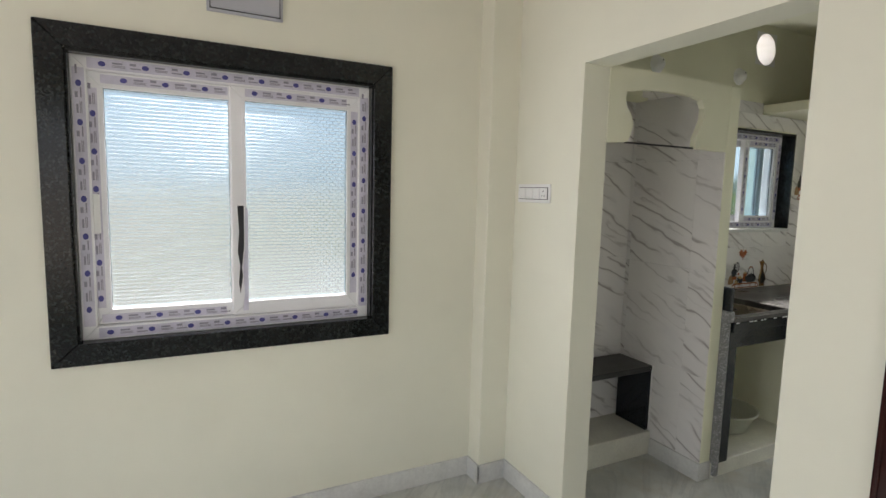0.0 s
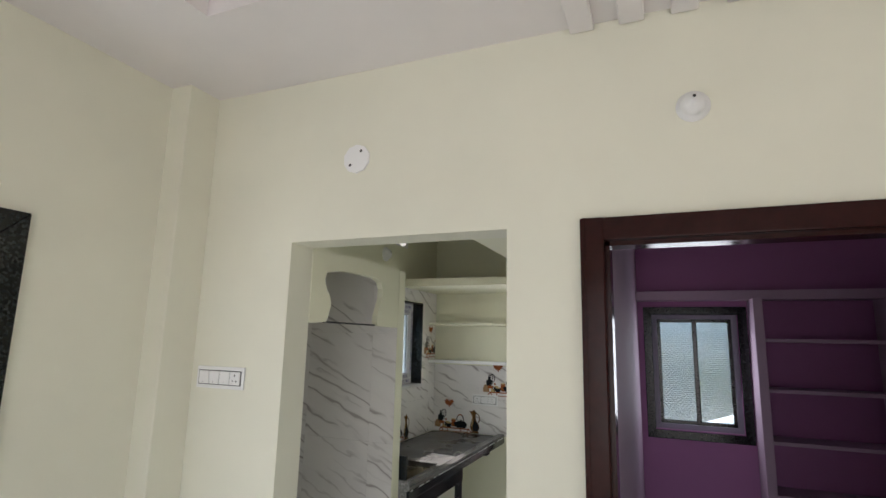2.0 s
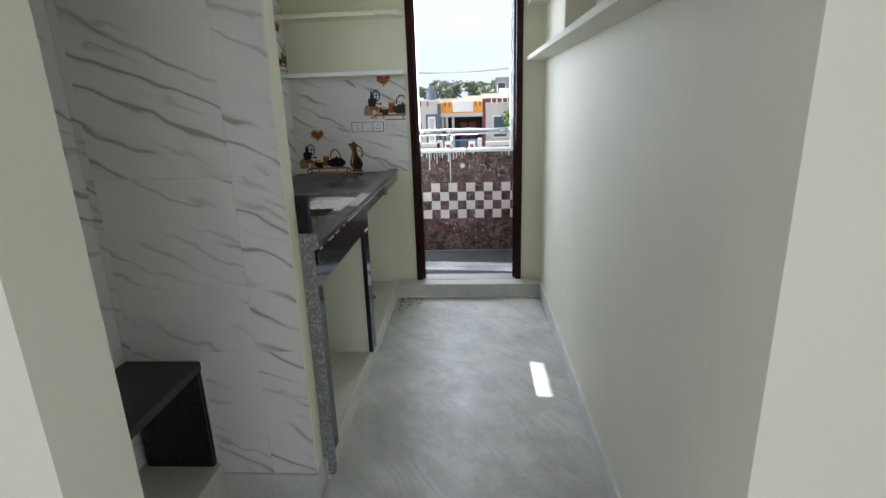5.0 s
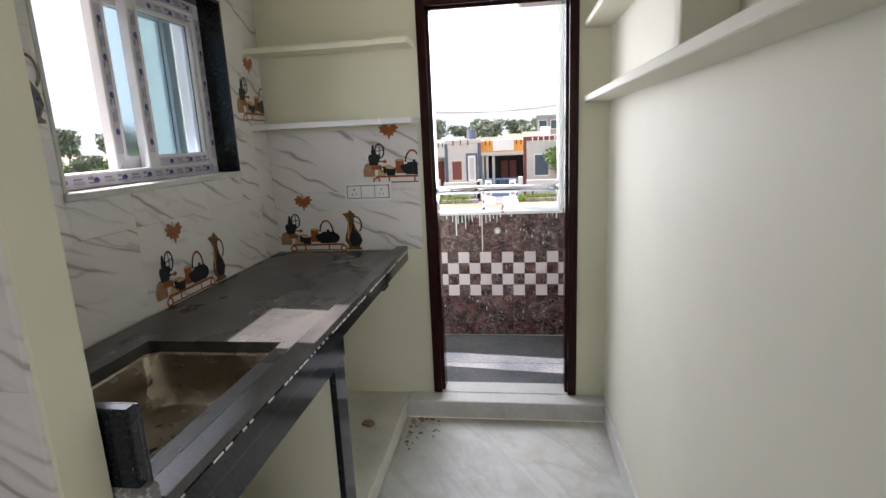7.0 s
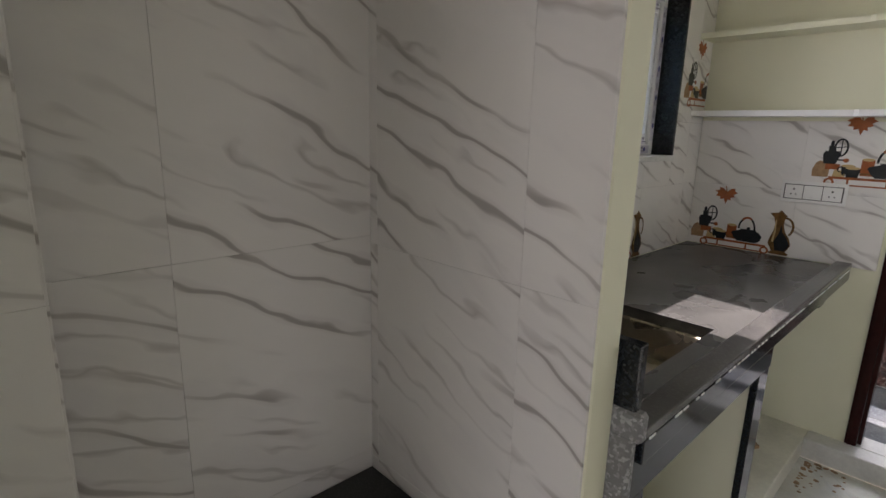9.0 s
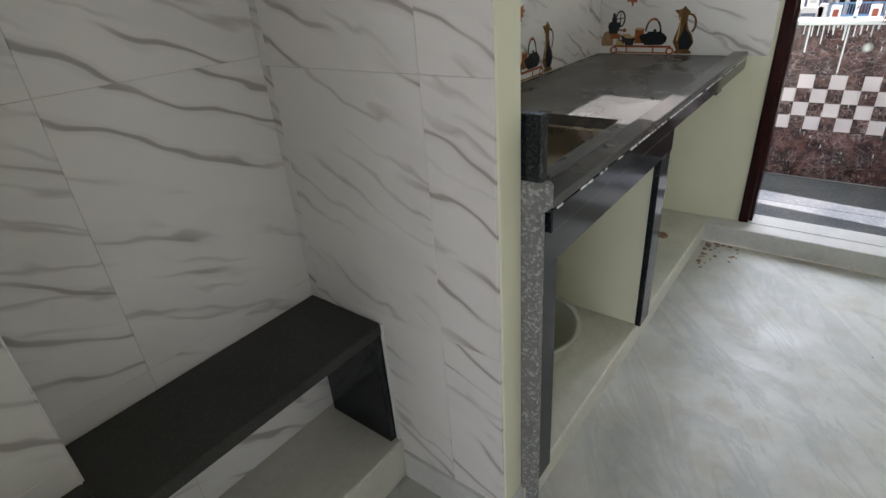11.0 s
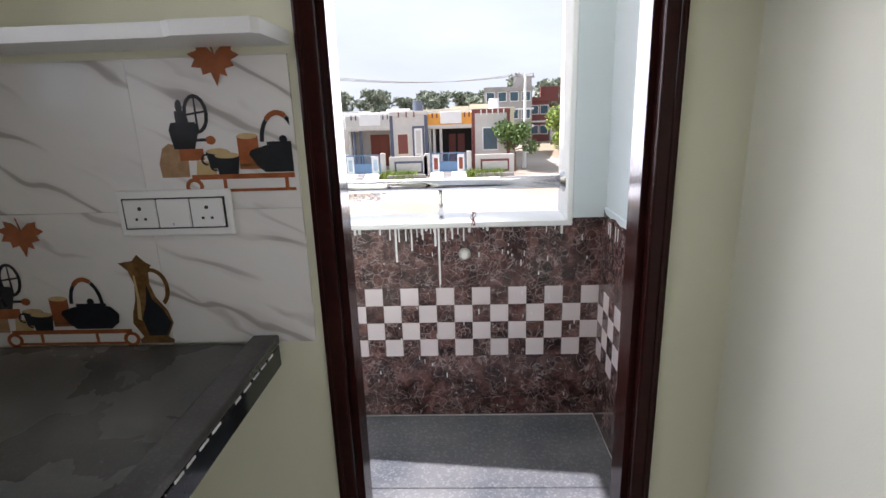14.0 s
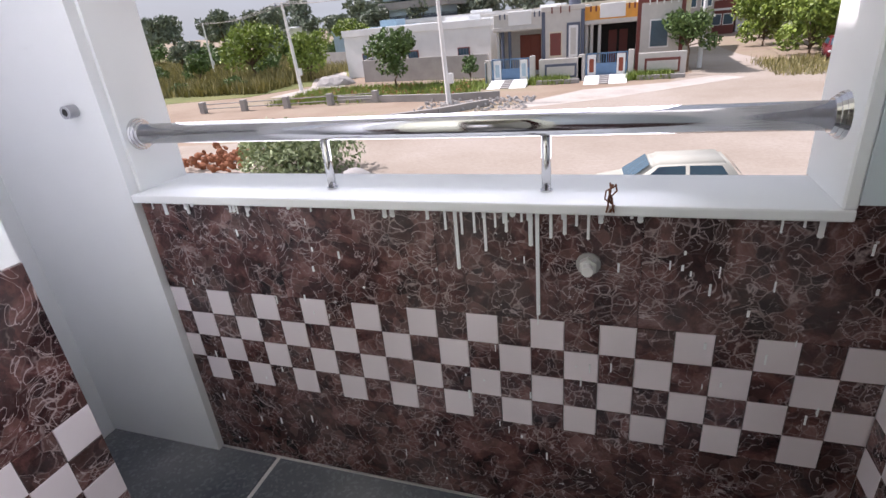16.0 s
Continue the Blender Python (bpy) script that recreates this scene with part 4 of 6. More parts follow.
nn = len(loops[0])
for k in range(len(loops) - 1):
    for j in range(nn):
        fs.append((k * nn + j, k * nn + (j + 1) % nn, (k + 1) * nn + (j + 1) % nn, (k + 1) * nn + j))
fs.append(tuple(range((len(loops) - 1) * nn, len(loops) * nn)))
mesh_ob("bowl", vs, fs, SINKSTEEL, sink, True)
part("drain", lathe([(0.001, 0.003), (0.02, 0.002), (0.038, 0.005), (0.042, 0.001)], 24, (-0.58, 3.685, 0.733)), STEEL, sink, smooth=True)
grit = bmesh.new()
for _ in range(26):
    a, b, s = rnd.uniform(-0.72, -0.44), rnd.uniform(3.5, 3.9), rnd.uniform(0.003, 0.010)
    add_cyl(grit, (a, b, 0.738), (a + 0.001, b, 0.738 + s * 0.3), s, s * 0.7, 6)
tagged(finish(grit, "cement_grit", RAWEDGE), "dried cement crumbs in the sink", "grit", "", "stuff")

basin = empty("plastic_basin", (-0.62, 3.55, 0.094), "pale round plastic basin standing under the counter", "basin")
part("bowl", lathe([(0.001, 0.004), (0.13, 0.004), (0.15, 0.012), (0.20, 0.13), (0.215, 0.135), (0.215, 0.142), (0.195, 0.138), (0.145, 0.016), (0.001, 0.012)], 40, (-0.575, 3.74, 0.094)), CHINA, basin, smooth=True)

crumb = empty("stone_chip", (-0.42, 4.92, 0.094), "brown stone chip lying on the plinth", "stone chip")
part("chip", prism("z", 0.094, 0.108, [(-0.45, 4.90), (-0.40, 4.885), (-0.385, 4.91), (-0.41, 4.935), (-0.44, 4.93)]), DIRTM, crumb)
sand = bmesh.new()
for _ in range(60):
    a = rnd.uniform(0, 1)
    x, yy, s = -0.235 + rnd.random() ** 2 * 0.16, 5.145 - a * 0.42 * rnd.random(), rnd.uniform(0.003, 0.013)
    add_cyl(sand, (x, yy, 0), (x, yy, s * 0.25), s, s * 0.6, 6)
for _ in range(40):
    x, yy, s = rnd.uniform(0.45, 0.77), rnd.uniform(2.4, 5.1), rnd.uniform(0.001, 0.004)
    add_cyl(sand, (x, yy, 0), (x, yy, s * 0.4), s, s * 0.6, 5)
tagged(finish(sand, "floor_grit", DIRTM), "brown sand and grit in the floor corner", "grit", "", "stuff")

# wash nook bench
bench = empty("nook_bench", (-0.78, 2.7, 0.15), "black granite bench slab over a marble platform in the nook", "bench")
part("seat_slab", boxes(((-0.918, 2.466, 0.533), (-0.645, 3.138, 0.567)), ((-0.790, 2.310, 0.5331), (-0.645, 2.466, 0.5669)), bevel=0.003), BENCH, bench)
part("end_panel", boxes(((-0.90, 3.112, 0.150), (-0.652, 3.137, 0.533)), bevel=0.002), BLACK, bench)
part("end_panel", boxes(((-0.785, 2.335, 0.150), (-0.652, 2.440, 0.533)), bevel=0.002), BLACK, bench)
part("joint_bead", boxes(((-0.648, 3.132, 0.15), (-0.640, 3.1385, 0.567))), PLASTIC, bench)

# shelves
for z, x1 in ((1.572, -0.142), (1.930, -0.145)):
    sh = empty("wall_shelf", (-0.55, KIT_D, z), "white painted thin stone shelf on the end wall", "shelf", "kitchen wall shelves")
    out = [(KIT_L, KIT_D), (KIT_L, 5.10), (x1 - 0.17, 5.10), (x1 - 0.15, 5.085), (x1 - 0.01, 5.085), (x1, 5.10), (x1, KIT_D)]
    part("board", prism("z", z, z + 0.026, out), PLASTIC if z < 1.6 else LEMON, sh)
rs = empty("side_shelf_unit", (0.73, 3.8, 1.58), "cream painted concrete wall shelves with an upright divider", "shelf")
part("lower_board", boxes(((0.668, 2.306, 1.632), (KIT_R, KIT_D - 0.001, 1.660)), bevel=0.003), CREAM, rs)
part("upper_board", boxes(((0.668, 2.306, 1.965), (KIT_R, KIT_D - 0.001, 1.993)), bevel=0.003), CREAM, rs)
part("divider", boxes(((0.674, 3.80, 1.660), (KIT_R, 3.84, 1.965)), bevel=0.003), CREAM, rs)

# ---- balcony things ----
rail = empty("balcony_railing", (-0.2, 6.44, 0.958), "polished steel tube railing on short posts", "railing")
part("top_tube", cyl((-1.040, 6.44, 1.112), (0.646, 6.44, 1.112), 0.0275, seg=28), STEEL, rail, smooth=False)
for x, s in ((-1.040, 1), (0.643, -1)):
    for k, r in enumerate((0.045, 0.040, 0.034)):
        part("flange", cyl((x + s * 0.007 * k, 6.44, 1.112), (x + s * 0.007 * (k + 1), 6.44, 1.112), r, r * 0.94, 28), STEEL, rail)
for x in (-0.450, 0.102):
    part("post", cyl((x, 6.44, 0.958), (x, 6.44, 1.09), 0.0105, seg=18), STEEL, rail)
    part("foot", cyl((x, 6.44, 0.958), (x, 6.44, 0.962), 0.014, seg=18), STEEL, rail)
for o in rail.children:
    if o.name.startswith(("top_tube", "post")):
        o.data.polygons.foreach_set("use_smooth", [len(p.vertices) == 4 for p in o.data.polygons])

pipe = empty("pipe_end", (0.202, 6.375, 0.812), "white plastic pipe end with a steel nut in the tiles", "pipe")
part("back_plate", cyl((0.202, 6.369, 0.812), (0.202, 6.3745, 0.812), 0.027, seg=14), CONC, pipe)
part("nut", cyl((0.202, 6.352, 0.812), (0.202, 6.371, 0.812), 0.020, seg=6), SKIRT, pipe)
part("spout", cyl((0.202, 6.330, 0.812), (0.202, 6.355, 0.812), 0.012), PLASTIC, pipe)
stub = empty("wall_pipe_stub", (0, 0, 0), "short grey pipe stub in the white pier", "pipe")
part("tube", lathe([(0.010, 0.0), (0.017, 0.0), (0.017, 0.03), (0.010, 0.03), (0.010, 0.002)], 18), GREYMETAL, stub)
part("bore", cyl((0, 0, 0.004), (0, 0, 0.0295), 0.0102), DARKGAP, stub)
stub.matrix_basis = Matrix.Translation((-1.141, 6.352, 1.196)) @ pose(0, 0, 0, 90, 0, 0)
wire = bpy.data.curves.new("tie_wire", "CURVE")
wire.dimensions, wire.bevel_depth = "3D", 0.0018
for k in range(5):
    sp = wire.splines.new("POLY")
    pts = [(0.243 + rnd.uniform(-0.012, 0.012), 6.346 + 0.006 * j * rnd.random(), 0.945 + 0.014 * j) for j in range(5)]
    sp.points.add(4)
    for q, w in zip(sp.points, pts):
        q.co = (*w, 1)
wire.materials.append(RUST)
tagged(new("tie_wire", wire), "rusty twisted wire sticking out of the sill", "wire")

drips = bmesh.new()
rd = random.Random(11)


def drip(x, ln, w):
    """A run of white paint down the tiles."""
    add_box(drips, (x - w / 2, 6.3715, 0.934 - ln), (x + w / 2, 6.3742, 0.936), 0.0008)
    add_cyl(drips, (x, 6.3712, 0.934 - ln), (x, 6.3742, 0.934 - ln), w * 0.56, seg=8)


for x, ln, w in ((-0.125, 0.05, 0.006), (-0.10, 0.15, 0.009), (-0.085, 0.06, 0.006), (-0.055, 0.055, 0.006), (-0.03, 0.10, 0.007), (-0.005, 0.04, 0.005), (0.02, 0.05, 0.007), (0.075, 0.08, 0.010), (0.090, 0.262, 0.009), (0.12, 0.06, 0.007), (0.150, 0.05, 0.008), (0.175, 0.03, 0.006), (0.20, 0.06, 0.006), (0.225, 0.02, 0.01)):
    drip(x, ln, w)
for _ in range(34):
    drip(rd.uniform(-1.03, 0.63), rd.uniform(0.006, 0.035), rd.uniform(0.004, 0.012))
for _ in range(70):
    x, z, w, h = rd.uniform(-1.1, 0.75), rd.uniform(0.03, 0.88), rd.uniform(0.002, 0.006), rd.uniform(0.004, 0.03)
    add_box(drips, (x, 6.3712, z), (x + w, 6.3738, z + h), 0.0006)
for _ in range(9):
    yy, z = rd.uniform(5.7, 6.33), rd.uniform(0.93, 0.955)
    add_box(drips, (0.7965, yy, z - rd.uniform(0.01, 0.05)), (0.7982, yy + rd.uniform(0.003, 0.005), 0.965), 0.0006)
tagged(finish(drips, "paint_drips", EXTWHITE), "white paint runs and splashes on the brown tiles", "paint", "", "stuff")
# ragged paint edge above the tiles of the side wall
edge = [(5.377, 1.01)]
for k in range(28):
    edge.append((5.377 + 0.035 * k, 0.984 + 0.005 * math.sin(k * 1.7) + 0.003 * math.sin(k * 0.6)))
edge += [(6.352, 1.01)]
structure("trim_paint_edge", prism("x", 0.7985, 0.809, edge), BLUEWHITE, "ragged lower edge of the blue paint", "trim")

# ---- outdoors ----
GZ = -3.7
EAST = 0.018  # the street runs slightly off square to the house
SOIL = ground_mat("dry_soil", (0.27, 0.20, 0.145), (0.34, 0.27, 0.205), (0.25, 0.24, 0.14), 0.12)
ROADM = ground_mat("dusty_concrete_road", (0.30, 0.25, 0.20), (0.38, 0.33, 0.28), (0.45, 0.40, 0.36), 0.10)
FIELD = ground_mat("grassy_field_soil", (0.12, 0.15, 0.04), (0.20, 0.20, 0.07), (0.30, 0.25, 0.11), 0.09)
PALEROAD = ground_mat("pale_dust", (0.46, 0.42, 0.39), (0.54, 0.50, 0.46), (0.40, 0.35, 0.30), 0.3)
LEAF = leaf_mat("green_leaves", (0.05, 0.095, 0.024), (0.13, 0.21, 0.06))
LEAFY = leaf_mat("yellow_green_leaves", (0.10, 0.155, 0.025), (0.25, 0.33, 0.06))
LEAFG = leaf_mat("grey_green_leaves", (0.14, 0.19, 0.08), (0.34, 0.40, 0.22))
# paler and greyer than LEAF: distance haze mixed into the colour
FARLEAF = leaf_mat("far_hazed_leaves", (0.12, 0.155, 0.11), (0.21, 0.25, 0.185))
DRYG = leaf_mat("dry_grass", (0.12, 0.12, 0.03), (0.30, 0.26, 0.10))
BARK = plain("bark", (0.13, 0.09, 0.06), 0.9, var=0.3, scale=8)
HGREY = plain("grey_house_paint", (0.58, 0.57, 0.54), 0.75, var=0.06)
HDARK = plain("dark_grey_paint", (0.10, 0.12, 0.17), 0.7)
HORANGE = plain("orange_paint", (0.72, 0.34, 0.06), 0.7)
HMAROON = plain("maroon_paint", (0.19, 0.06, 0.05), 0.7)
HWHITE = plain("white_house_paint", (0.80, 0.82, 0.82), 0.75, var=0.08, scale=0.6)
HCREAM = plain("cream_house_paint", (0.66, 0.61, 0.49), 0.75)
HBLUE = plain("blue_gate_paint", (0.13, 0.24, 0.40), 0.5)
HPALEBLUE = plain("pale_blue_paint", (0.40, 0.53, 0.62), 0.7)
HRED = plain("red_brown_door", (0.26, 0.06, 0.03), 0.5)
# near-black that paints in the shade deep inside a porch
SHADEIN = plain("painted_porch_shade", (0.02, 0.018, 0.016), 0.8)
WGLASS = plain("dark_window_glass", (0.05, 0.10, 0.14), 0.1, var=0.1)
CARP = plain("silver_beige_car_paint", (0.50, 0.50, 0.44), 0.37, var=0.03)
CARRED = plain("dark_red_car_paint", (0.12, 0.015, 0.02), 0.25, var=0.03)
RUBBER = plain("tyre_rubber", (0.02, 0.02, 0.02), 0.8)
REDSOIL = plain("red_brick_rubble", (0.30, 0.12, 0.06), 0.95, var=0.3, scale=4)

structure("ground", boxes(((-2500, 6.6, GZ - 0.5), (2500, 3500, GZ))), SOIL, "dry brown soil reaching to the horizon", "ground")
structure("ground_behind", boxes(((-2500, -2500, GZ - 0.5), (2500, 6.6, GZ))), SOIL, "dry brown soil around the house", "ground")
structure("road", prism("z", GZ, GZ + 0.03, [(-34, 25), (-12.5, 28), (-8.5, 31), (-5.5, 36), (-2, 40.5), (3, 42), (4.8, 46), (5.4, 58), (4.6, 80), (8.0, 80), (9.4, 56), (11, 47), (34, 45), (34, 8), (-34, 8)]), ROADM, "dusty worn concrete street", "road")
structure("road_dust_strip", prism("z", GZ + 0.03, GZ + 0.036, [(-5.2, 36.0), (-2, 40.2), (3, 41.7), (6, 44.0), (7.5, 42.5), (3.5, 39.5), (-0.5, 36.5), (-4.6, 34.6)]), PALEROAD, "pale dusty strip along the street", "road")
structure("road_field_track", prism("z", GZ, GZ + 0.025, [(-28, 44), (-27, 49), (-34, 62), (-44, 74), (-40, 75), (-30, 62), (-24, 50), (-20, 42)]), PALEROAD, "pale earth track", "road")
structure("ground_field", prism("z", GZ, GZ + 0.02, [(-26, 54), (-31, 45), (-60, 37), (-180, 37), (-180, 170), (-60, 170), (-42, 90), (-28, 62)]), FIELD, "rough green and ochre field", "field")


def leaf_cloud(rng, blobs, count, size, squash=0.8):
    """Small bent leaves gathered in clumps: blobs are (x, y, z, radius)."""
    w = np.array([b[3] ** 2 for b in blobs])
    idx = rng.choice(len(blobs), count, p=w / w.sum())
    b = np.array(blobs)[idx]
    d = rng.normal(size=(count, 3))
    d /= np.linalg.norm(d, axis=1)[:, None]
    r = b[:, 3:4] * (0.55 + 0.5 * rng.random((count, 1)))
    c = b[:, :3] + d * r * np.array([1, 1, squash])
    u = rng.normal(size=(count, 3))
    u /= np.linalg.norm(u, axis=1)[:, None]
    v = np.cross(u, rng.normal(size=(count, 3)))
    v /= np.linalg.norm(v, axis=1)[:, None]
    s = size * (0.6 + 0.8 * rng.random((count, 1)))
    n = np.cross(u, v)
    p = np.stack([c - u * s, c + v * s * 0.45 + n * s * 0.15, c + u * s, c - v * s * 0.45 + n * s * 0.15], 1).reshape(-1, 3)
    f = np.arange(count * 4).reshape(-1, 4)
    return p.tolist(), [tuple(k) for k in f.tolist()]


def tree(name, label, seed, height, spread, trunk_h, leaves, size, mat, trunk_r=0.1, clumps=12, category="tree", group=""):
    """A tapered, slightly bent trunk with limbs, and a crown of leaf clumps with gaps."""
    rng = np.random.default_rng(seed)
    ob = empty(name, (0, 0, 0), label, category, group)
    bm = bmesh.new()
    base, pts = Vector((0, 0, -0.1)), []
    for k in range(4):
        nxt = Vector((rng.normal() * 0.05 * trunk_h, rng.normal() * 0.05 * trunk_h, trunk_h * (k + 1) / 4))
        add_cyl(bm, base, nxt, trunk_r * (1 - 0.15 * k), trunk_r * (1 - 0.15 * (k + 1)), 8)
        base = nxt
    blobs = []
    for k in range(clumps):
        a = 2 * math.pi * (k + rng.random() * 0.7) / clumps
        up = trunk_h * 0.85 + (height - trunk_h) * (0.12 + 0.75 * rng.random())
        rad = spread * 0.5 * (0.25 + 0.6 * rng.random()) * (1 - 0.35 * (up - trunk_h) / max(height - trunk_h, 0.1))
        q = Vector((rad * math.cos(a), rad * math.sin(a), up))
        add_cyl(bm, base - Vector((0, 0, 0.1 * trunk_h)), q, trunk_r * 0.4, trunk_r * 0.1, 6)
        blobs.append((q.x, q.y, q.z, spread * (0.13 + 0.10 * rng.random())))
    blobs.append((0, 0, trunk_h + (height - trunk_h) * 0.45, spread * 0.24))
    part("trunk", bm, BARK, ob)
    vs, fs = leaf_cloud(rng, blobs, leaves, size)
    mesh_ob("crown", vs, fs, mat, ob)
    return ob


def put(ob, x, y, z=GZ, turn=0.0, s=1.0):
    ob.matrix_basis = Matrix.Translation((x + EAST * (y - 5), y, z)) @ pose(0, 0, 0, 0, 0, turn) @ Matrix.Diagonal((s, s, s, 1))
    return ob


put(tree("street_tree", "small round-crowned green tree by the corner house", 1, 4.3, 3.9, 1.9, 2600, 0.15, LEAF, 0.11), 3.7, 46.5)
put(tree("street_tree", "leafy green tree standing in the rubble", 2, 4.7, 4.6, 1.5, 2800, 0.17, LEAF, 0.10), -17.4, 45.0)
put(tree("garden_tree", "leaning green tree behind the compound wall", 3, 6.0, 5.0, 3.0, 1900, 0.22, LEAFY, 0.13), -33.0, 68)
put(tree("field_tree", "wide spreading light green tree in the field", 4, 6.2, 8.5, 2.0, 2800, 0.25, LEAFY, 0.17, 16), -40.5, 58)
put(tree("field_tree", "yellow-green bushy tree by the track", 5, 4.6, 6.0, 0.9, 2200, 0.22, LEAFY, 0.12, 14), -32.0, 56)
put(tree("garden_bush", "dark green bush beside the lamp pole", 6, 2.3, 1.8, 0.5, 700, 0.12, LEAF, 0.05, 8, "bush"), -11.8, 46.6)
put(tree("field_bush", "rounded green bush in the field", 7, 3.6, 4.2, 0.5, 1300, 0.2, LEAF, 0.08, 10, "bush"), -52, 62)
put(tree("roadside_shrub", "grey-green flowering shrub below the balcony", 8, 1.9, 5.4, 0.35, 4600, 0.11, LEAFG, 0.06, 20, "bush"), -11.6, 21.8)
RB = [(x + 4.0, y + 1, 0.82 * h, s) for x, y, h, s in [(8.6, 52, 4.6, 5.5), (10.5, 56, 5.4, 6.5), (8.4, 62, 5.8, 6.0), (12.8, 60, 6.2, 7.0), (14.5, 52, 4.4, 6.0), (9.6, 70, 6.2, 6.5), (16.5, 58, 6.0, 7.0), (12.5, 48, 3.0, 4.4), (16.0, 47, 3.4, 5.0), (20, 50, 5.2, 7)]]
green = tree("roadside_bush", "dense green bush along the side road", 9, 4.6, 6.0, 0.6, 2400, 0.22, LEAFY, 0.1, 14, "bush", "bushes along the side road")
put(green, *RB[0][:2], turn=20)
for k, (x, yy, h, s) in enumerate(RB[1:]):
    copy_thing(green, Matrix.Translation((x, yy, GZ)) @ pose(0, 0, 0, 0, 0, 47 * k) @ Matrix.Diagonal((s / 6, s / 6, h / 4.6, 1)))
fb = tree("field_shrub", "green shrub in the rough field", 21, 3.0, 4.4, 0.4, 900, 0.2, LEAF, 0.07, 10, "bush", "field shrubs")
put(fb, -45, 66)
for k, (x, yy, s) in enumerate(((-52, 78, 1.2), (-60, 64, 0.9), (-66, 84, 1.4), (-44, 84, 1.3), (-75, 72, 1.1), (-37, 51, 0.6), (-58, 96, 1.7), (-80, 98, 1.8), (-92, 80, 1.4), (-48, 98, 1.6), (-43, 50, 0.5), (-100, 105, 2.0), (-70, 108, 2.0))):
    copy_thing(fb, Matrix.Translation((x, yy, GZ)) @ pose(0, 0, 0, 0, 0, 63 * k) @ Matrix.Diagonal((s, s, s * 0.9, 1)))
far_tree = tree("far_tree", "tree in the far tree belt, haze put into its leaf colour", 12, 10, 8.0, 3.0, 900, 0.55, FARLEAF, 0.25, 14, "tree", "trees of the far belt")
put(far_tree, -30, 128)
rt = random.Random(3)
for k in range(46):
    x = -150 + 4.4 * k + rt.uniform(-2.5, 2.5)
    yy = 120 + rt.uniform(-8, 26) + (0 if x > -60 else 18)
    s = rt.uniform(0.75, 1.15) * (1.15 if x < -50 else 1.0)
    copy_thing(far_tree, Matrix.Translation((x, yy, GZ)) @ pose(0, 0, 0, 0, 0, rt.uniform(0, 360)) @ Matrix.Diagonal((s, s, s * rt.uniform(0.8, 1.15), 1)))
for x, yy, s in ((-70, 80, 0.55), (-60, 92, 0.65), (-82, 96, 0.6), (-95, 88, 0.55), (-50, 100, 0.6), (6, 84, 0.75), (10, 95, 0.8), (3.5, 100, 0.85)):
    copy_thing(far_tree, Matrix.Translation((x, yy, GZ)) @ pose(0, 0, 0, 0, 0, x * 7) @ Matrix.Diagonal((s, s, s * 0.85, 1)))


def tufts(name, label, seed, n, place, h, mat):
    """Tufts of bent blades on the ground."""
    rng = np.random.default_rng(seed)
    vs, fs = [], []
    for _ in range(n):
        x, yy = place(rng)
        for _ in range(3):
            a, hh, w = rng.random() * 6.28, h * (0.5 + rng.random()), 0.035 * h / 0.4
            dx, dy = math.cos(a), math.sin(a)
            k = len(vs)
            bx, by = x + rng.normal() * 0.15, yy + rng.normal() * 0.15
            vs += [(bx - dy * w, by + dx * w, GZ), (bx + dy * w, by - dx * w, GZ), (bx + dx * hh * 0.4, by + dy * hh * 0.4, GZ + hh)]
            fs.append((k, k + 1, k + 2))
    return tagged(mesh_ob(name, vs, fs, mat), label, "grass", "", "stuff")


tufts("field_grass", "tall ochre and green grass on the field", 1, 15000, lambda g: (-31 - 75 * g.random() ** 1.3, 47 + 65 * g.random() ** 1.3), 0.9, DRYG)
tufts("verge_weeds", "green weeds along walls and rubble", 2, 2600, lambda g: (-25 + 16 * g.random(), 39 + 8 * g.random()), 0.38, LEAFY)
tufts("garden_weeds", "green weeds in front of the compound walls", 3, 900, lambda g: ((-6.0 if g.random() < 0.5 else 0.7) + 2.6 * g.random(), 43.7 + 0.9 * g.random()), 0.45, LEAFY)
tufts("roadside_grass", "dry grass beside the side road", 4, 1600, lambda g: (9.2 + 9 * g.random(), 42 + 9 * g.random()), 0.35, DRYG)


# ---- rubble, kerb, low walls, boulder ----
def rocks(name, label, seed, n, place, smin, smax, mat):
    rng = random.Random(seed)
    bm = bmesh.new()
    for _ in range(n):
        x, yy, z = place(rng)
        s = rng.uniform(smin, smax)
        bmesh.ops.create_icosphere(bm, subdivisions=1, radius=s, matrix=Matrix.Translation((x, yy, z + s * 0.3)) @ pose(0, 0, 0, rng.uniform(0, 90), rng.uniform(0, 90), 0) @ Matrix.Diagonal((1, rng.uniform(0.5, 0.9), rng.uniform(0.4, 0.7), 1)))
    return tagged(finish(bm, name, mat), label, "rubble", "", "stuff")


rocks("red_rubble", "reddish broken brick and soil heaps", 1, 420, lambda r: (r.uniform(-24, -10), r.uniform(39.5, 47), GZ), 0.05, 0.26, REDSOIL)
rocks("grey_rubble", "grey broken concrete along the street", 2, 300, lambda r: (r.uniform(-11.5, -4.5), 34.0 + r.uniform(0, 4.5), GZ), 0.04, 0.19, CONC)
rocks("brick_heap", "red brick heap by the shrub", 3, 160, lambda r: (r.uniform(-17.5, -14), r.uniform(22, 25), GZ + r.uniform(0, 0.5)), 0.08, 0.22, REDSOIL)
heap = bmesh.new()
bmesh.ops.create_icosphere(heap, subdivisions=3, radius=1.0, matrix=Matrix.Translation((-25.5, 51, GZ)) @ Matrix.Diagonal((2.0, 1.5, 0.8, 1)))
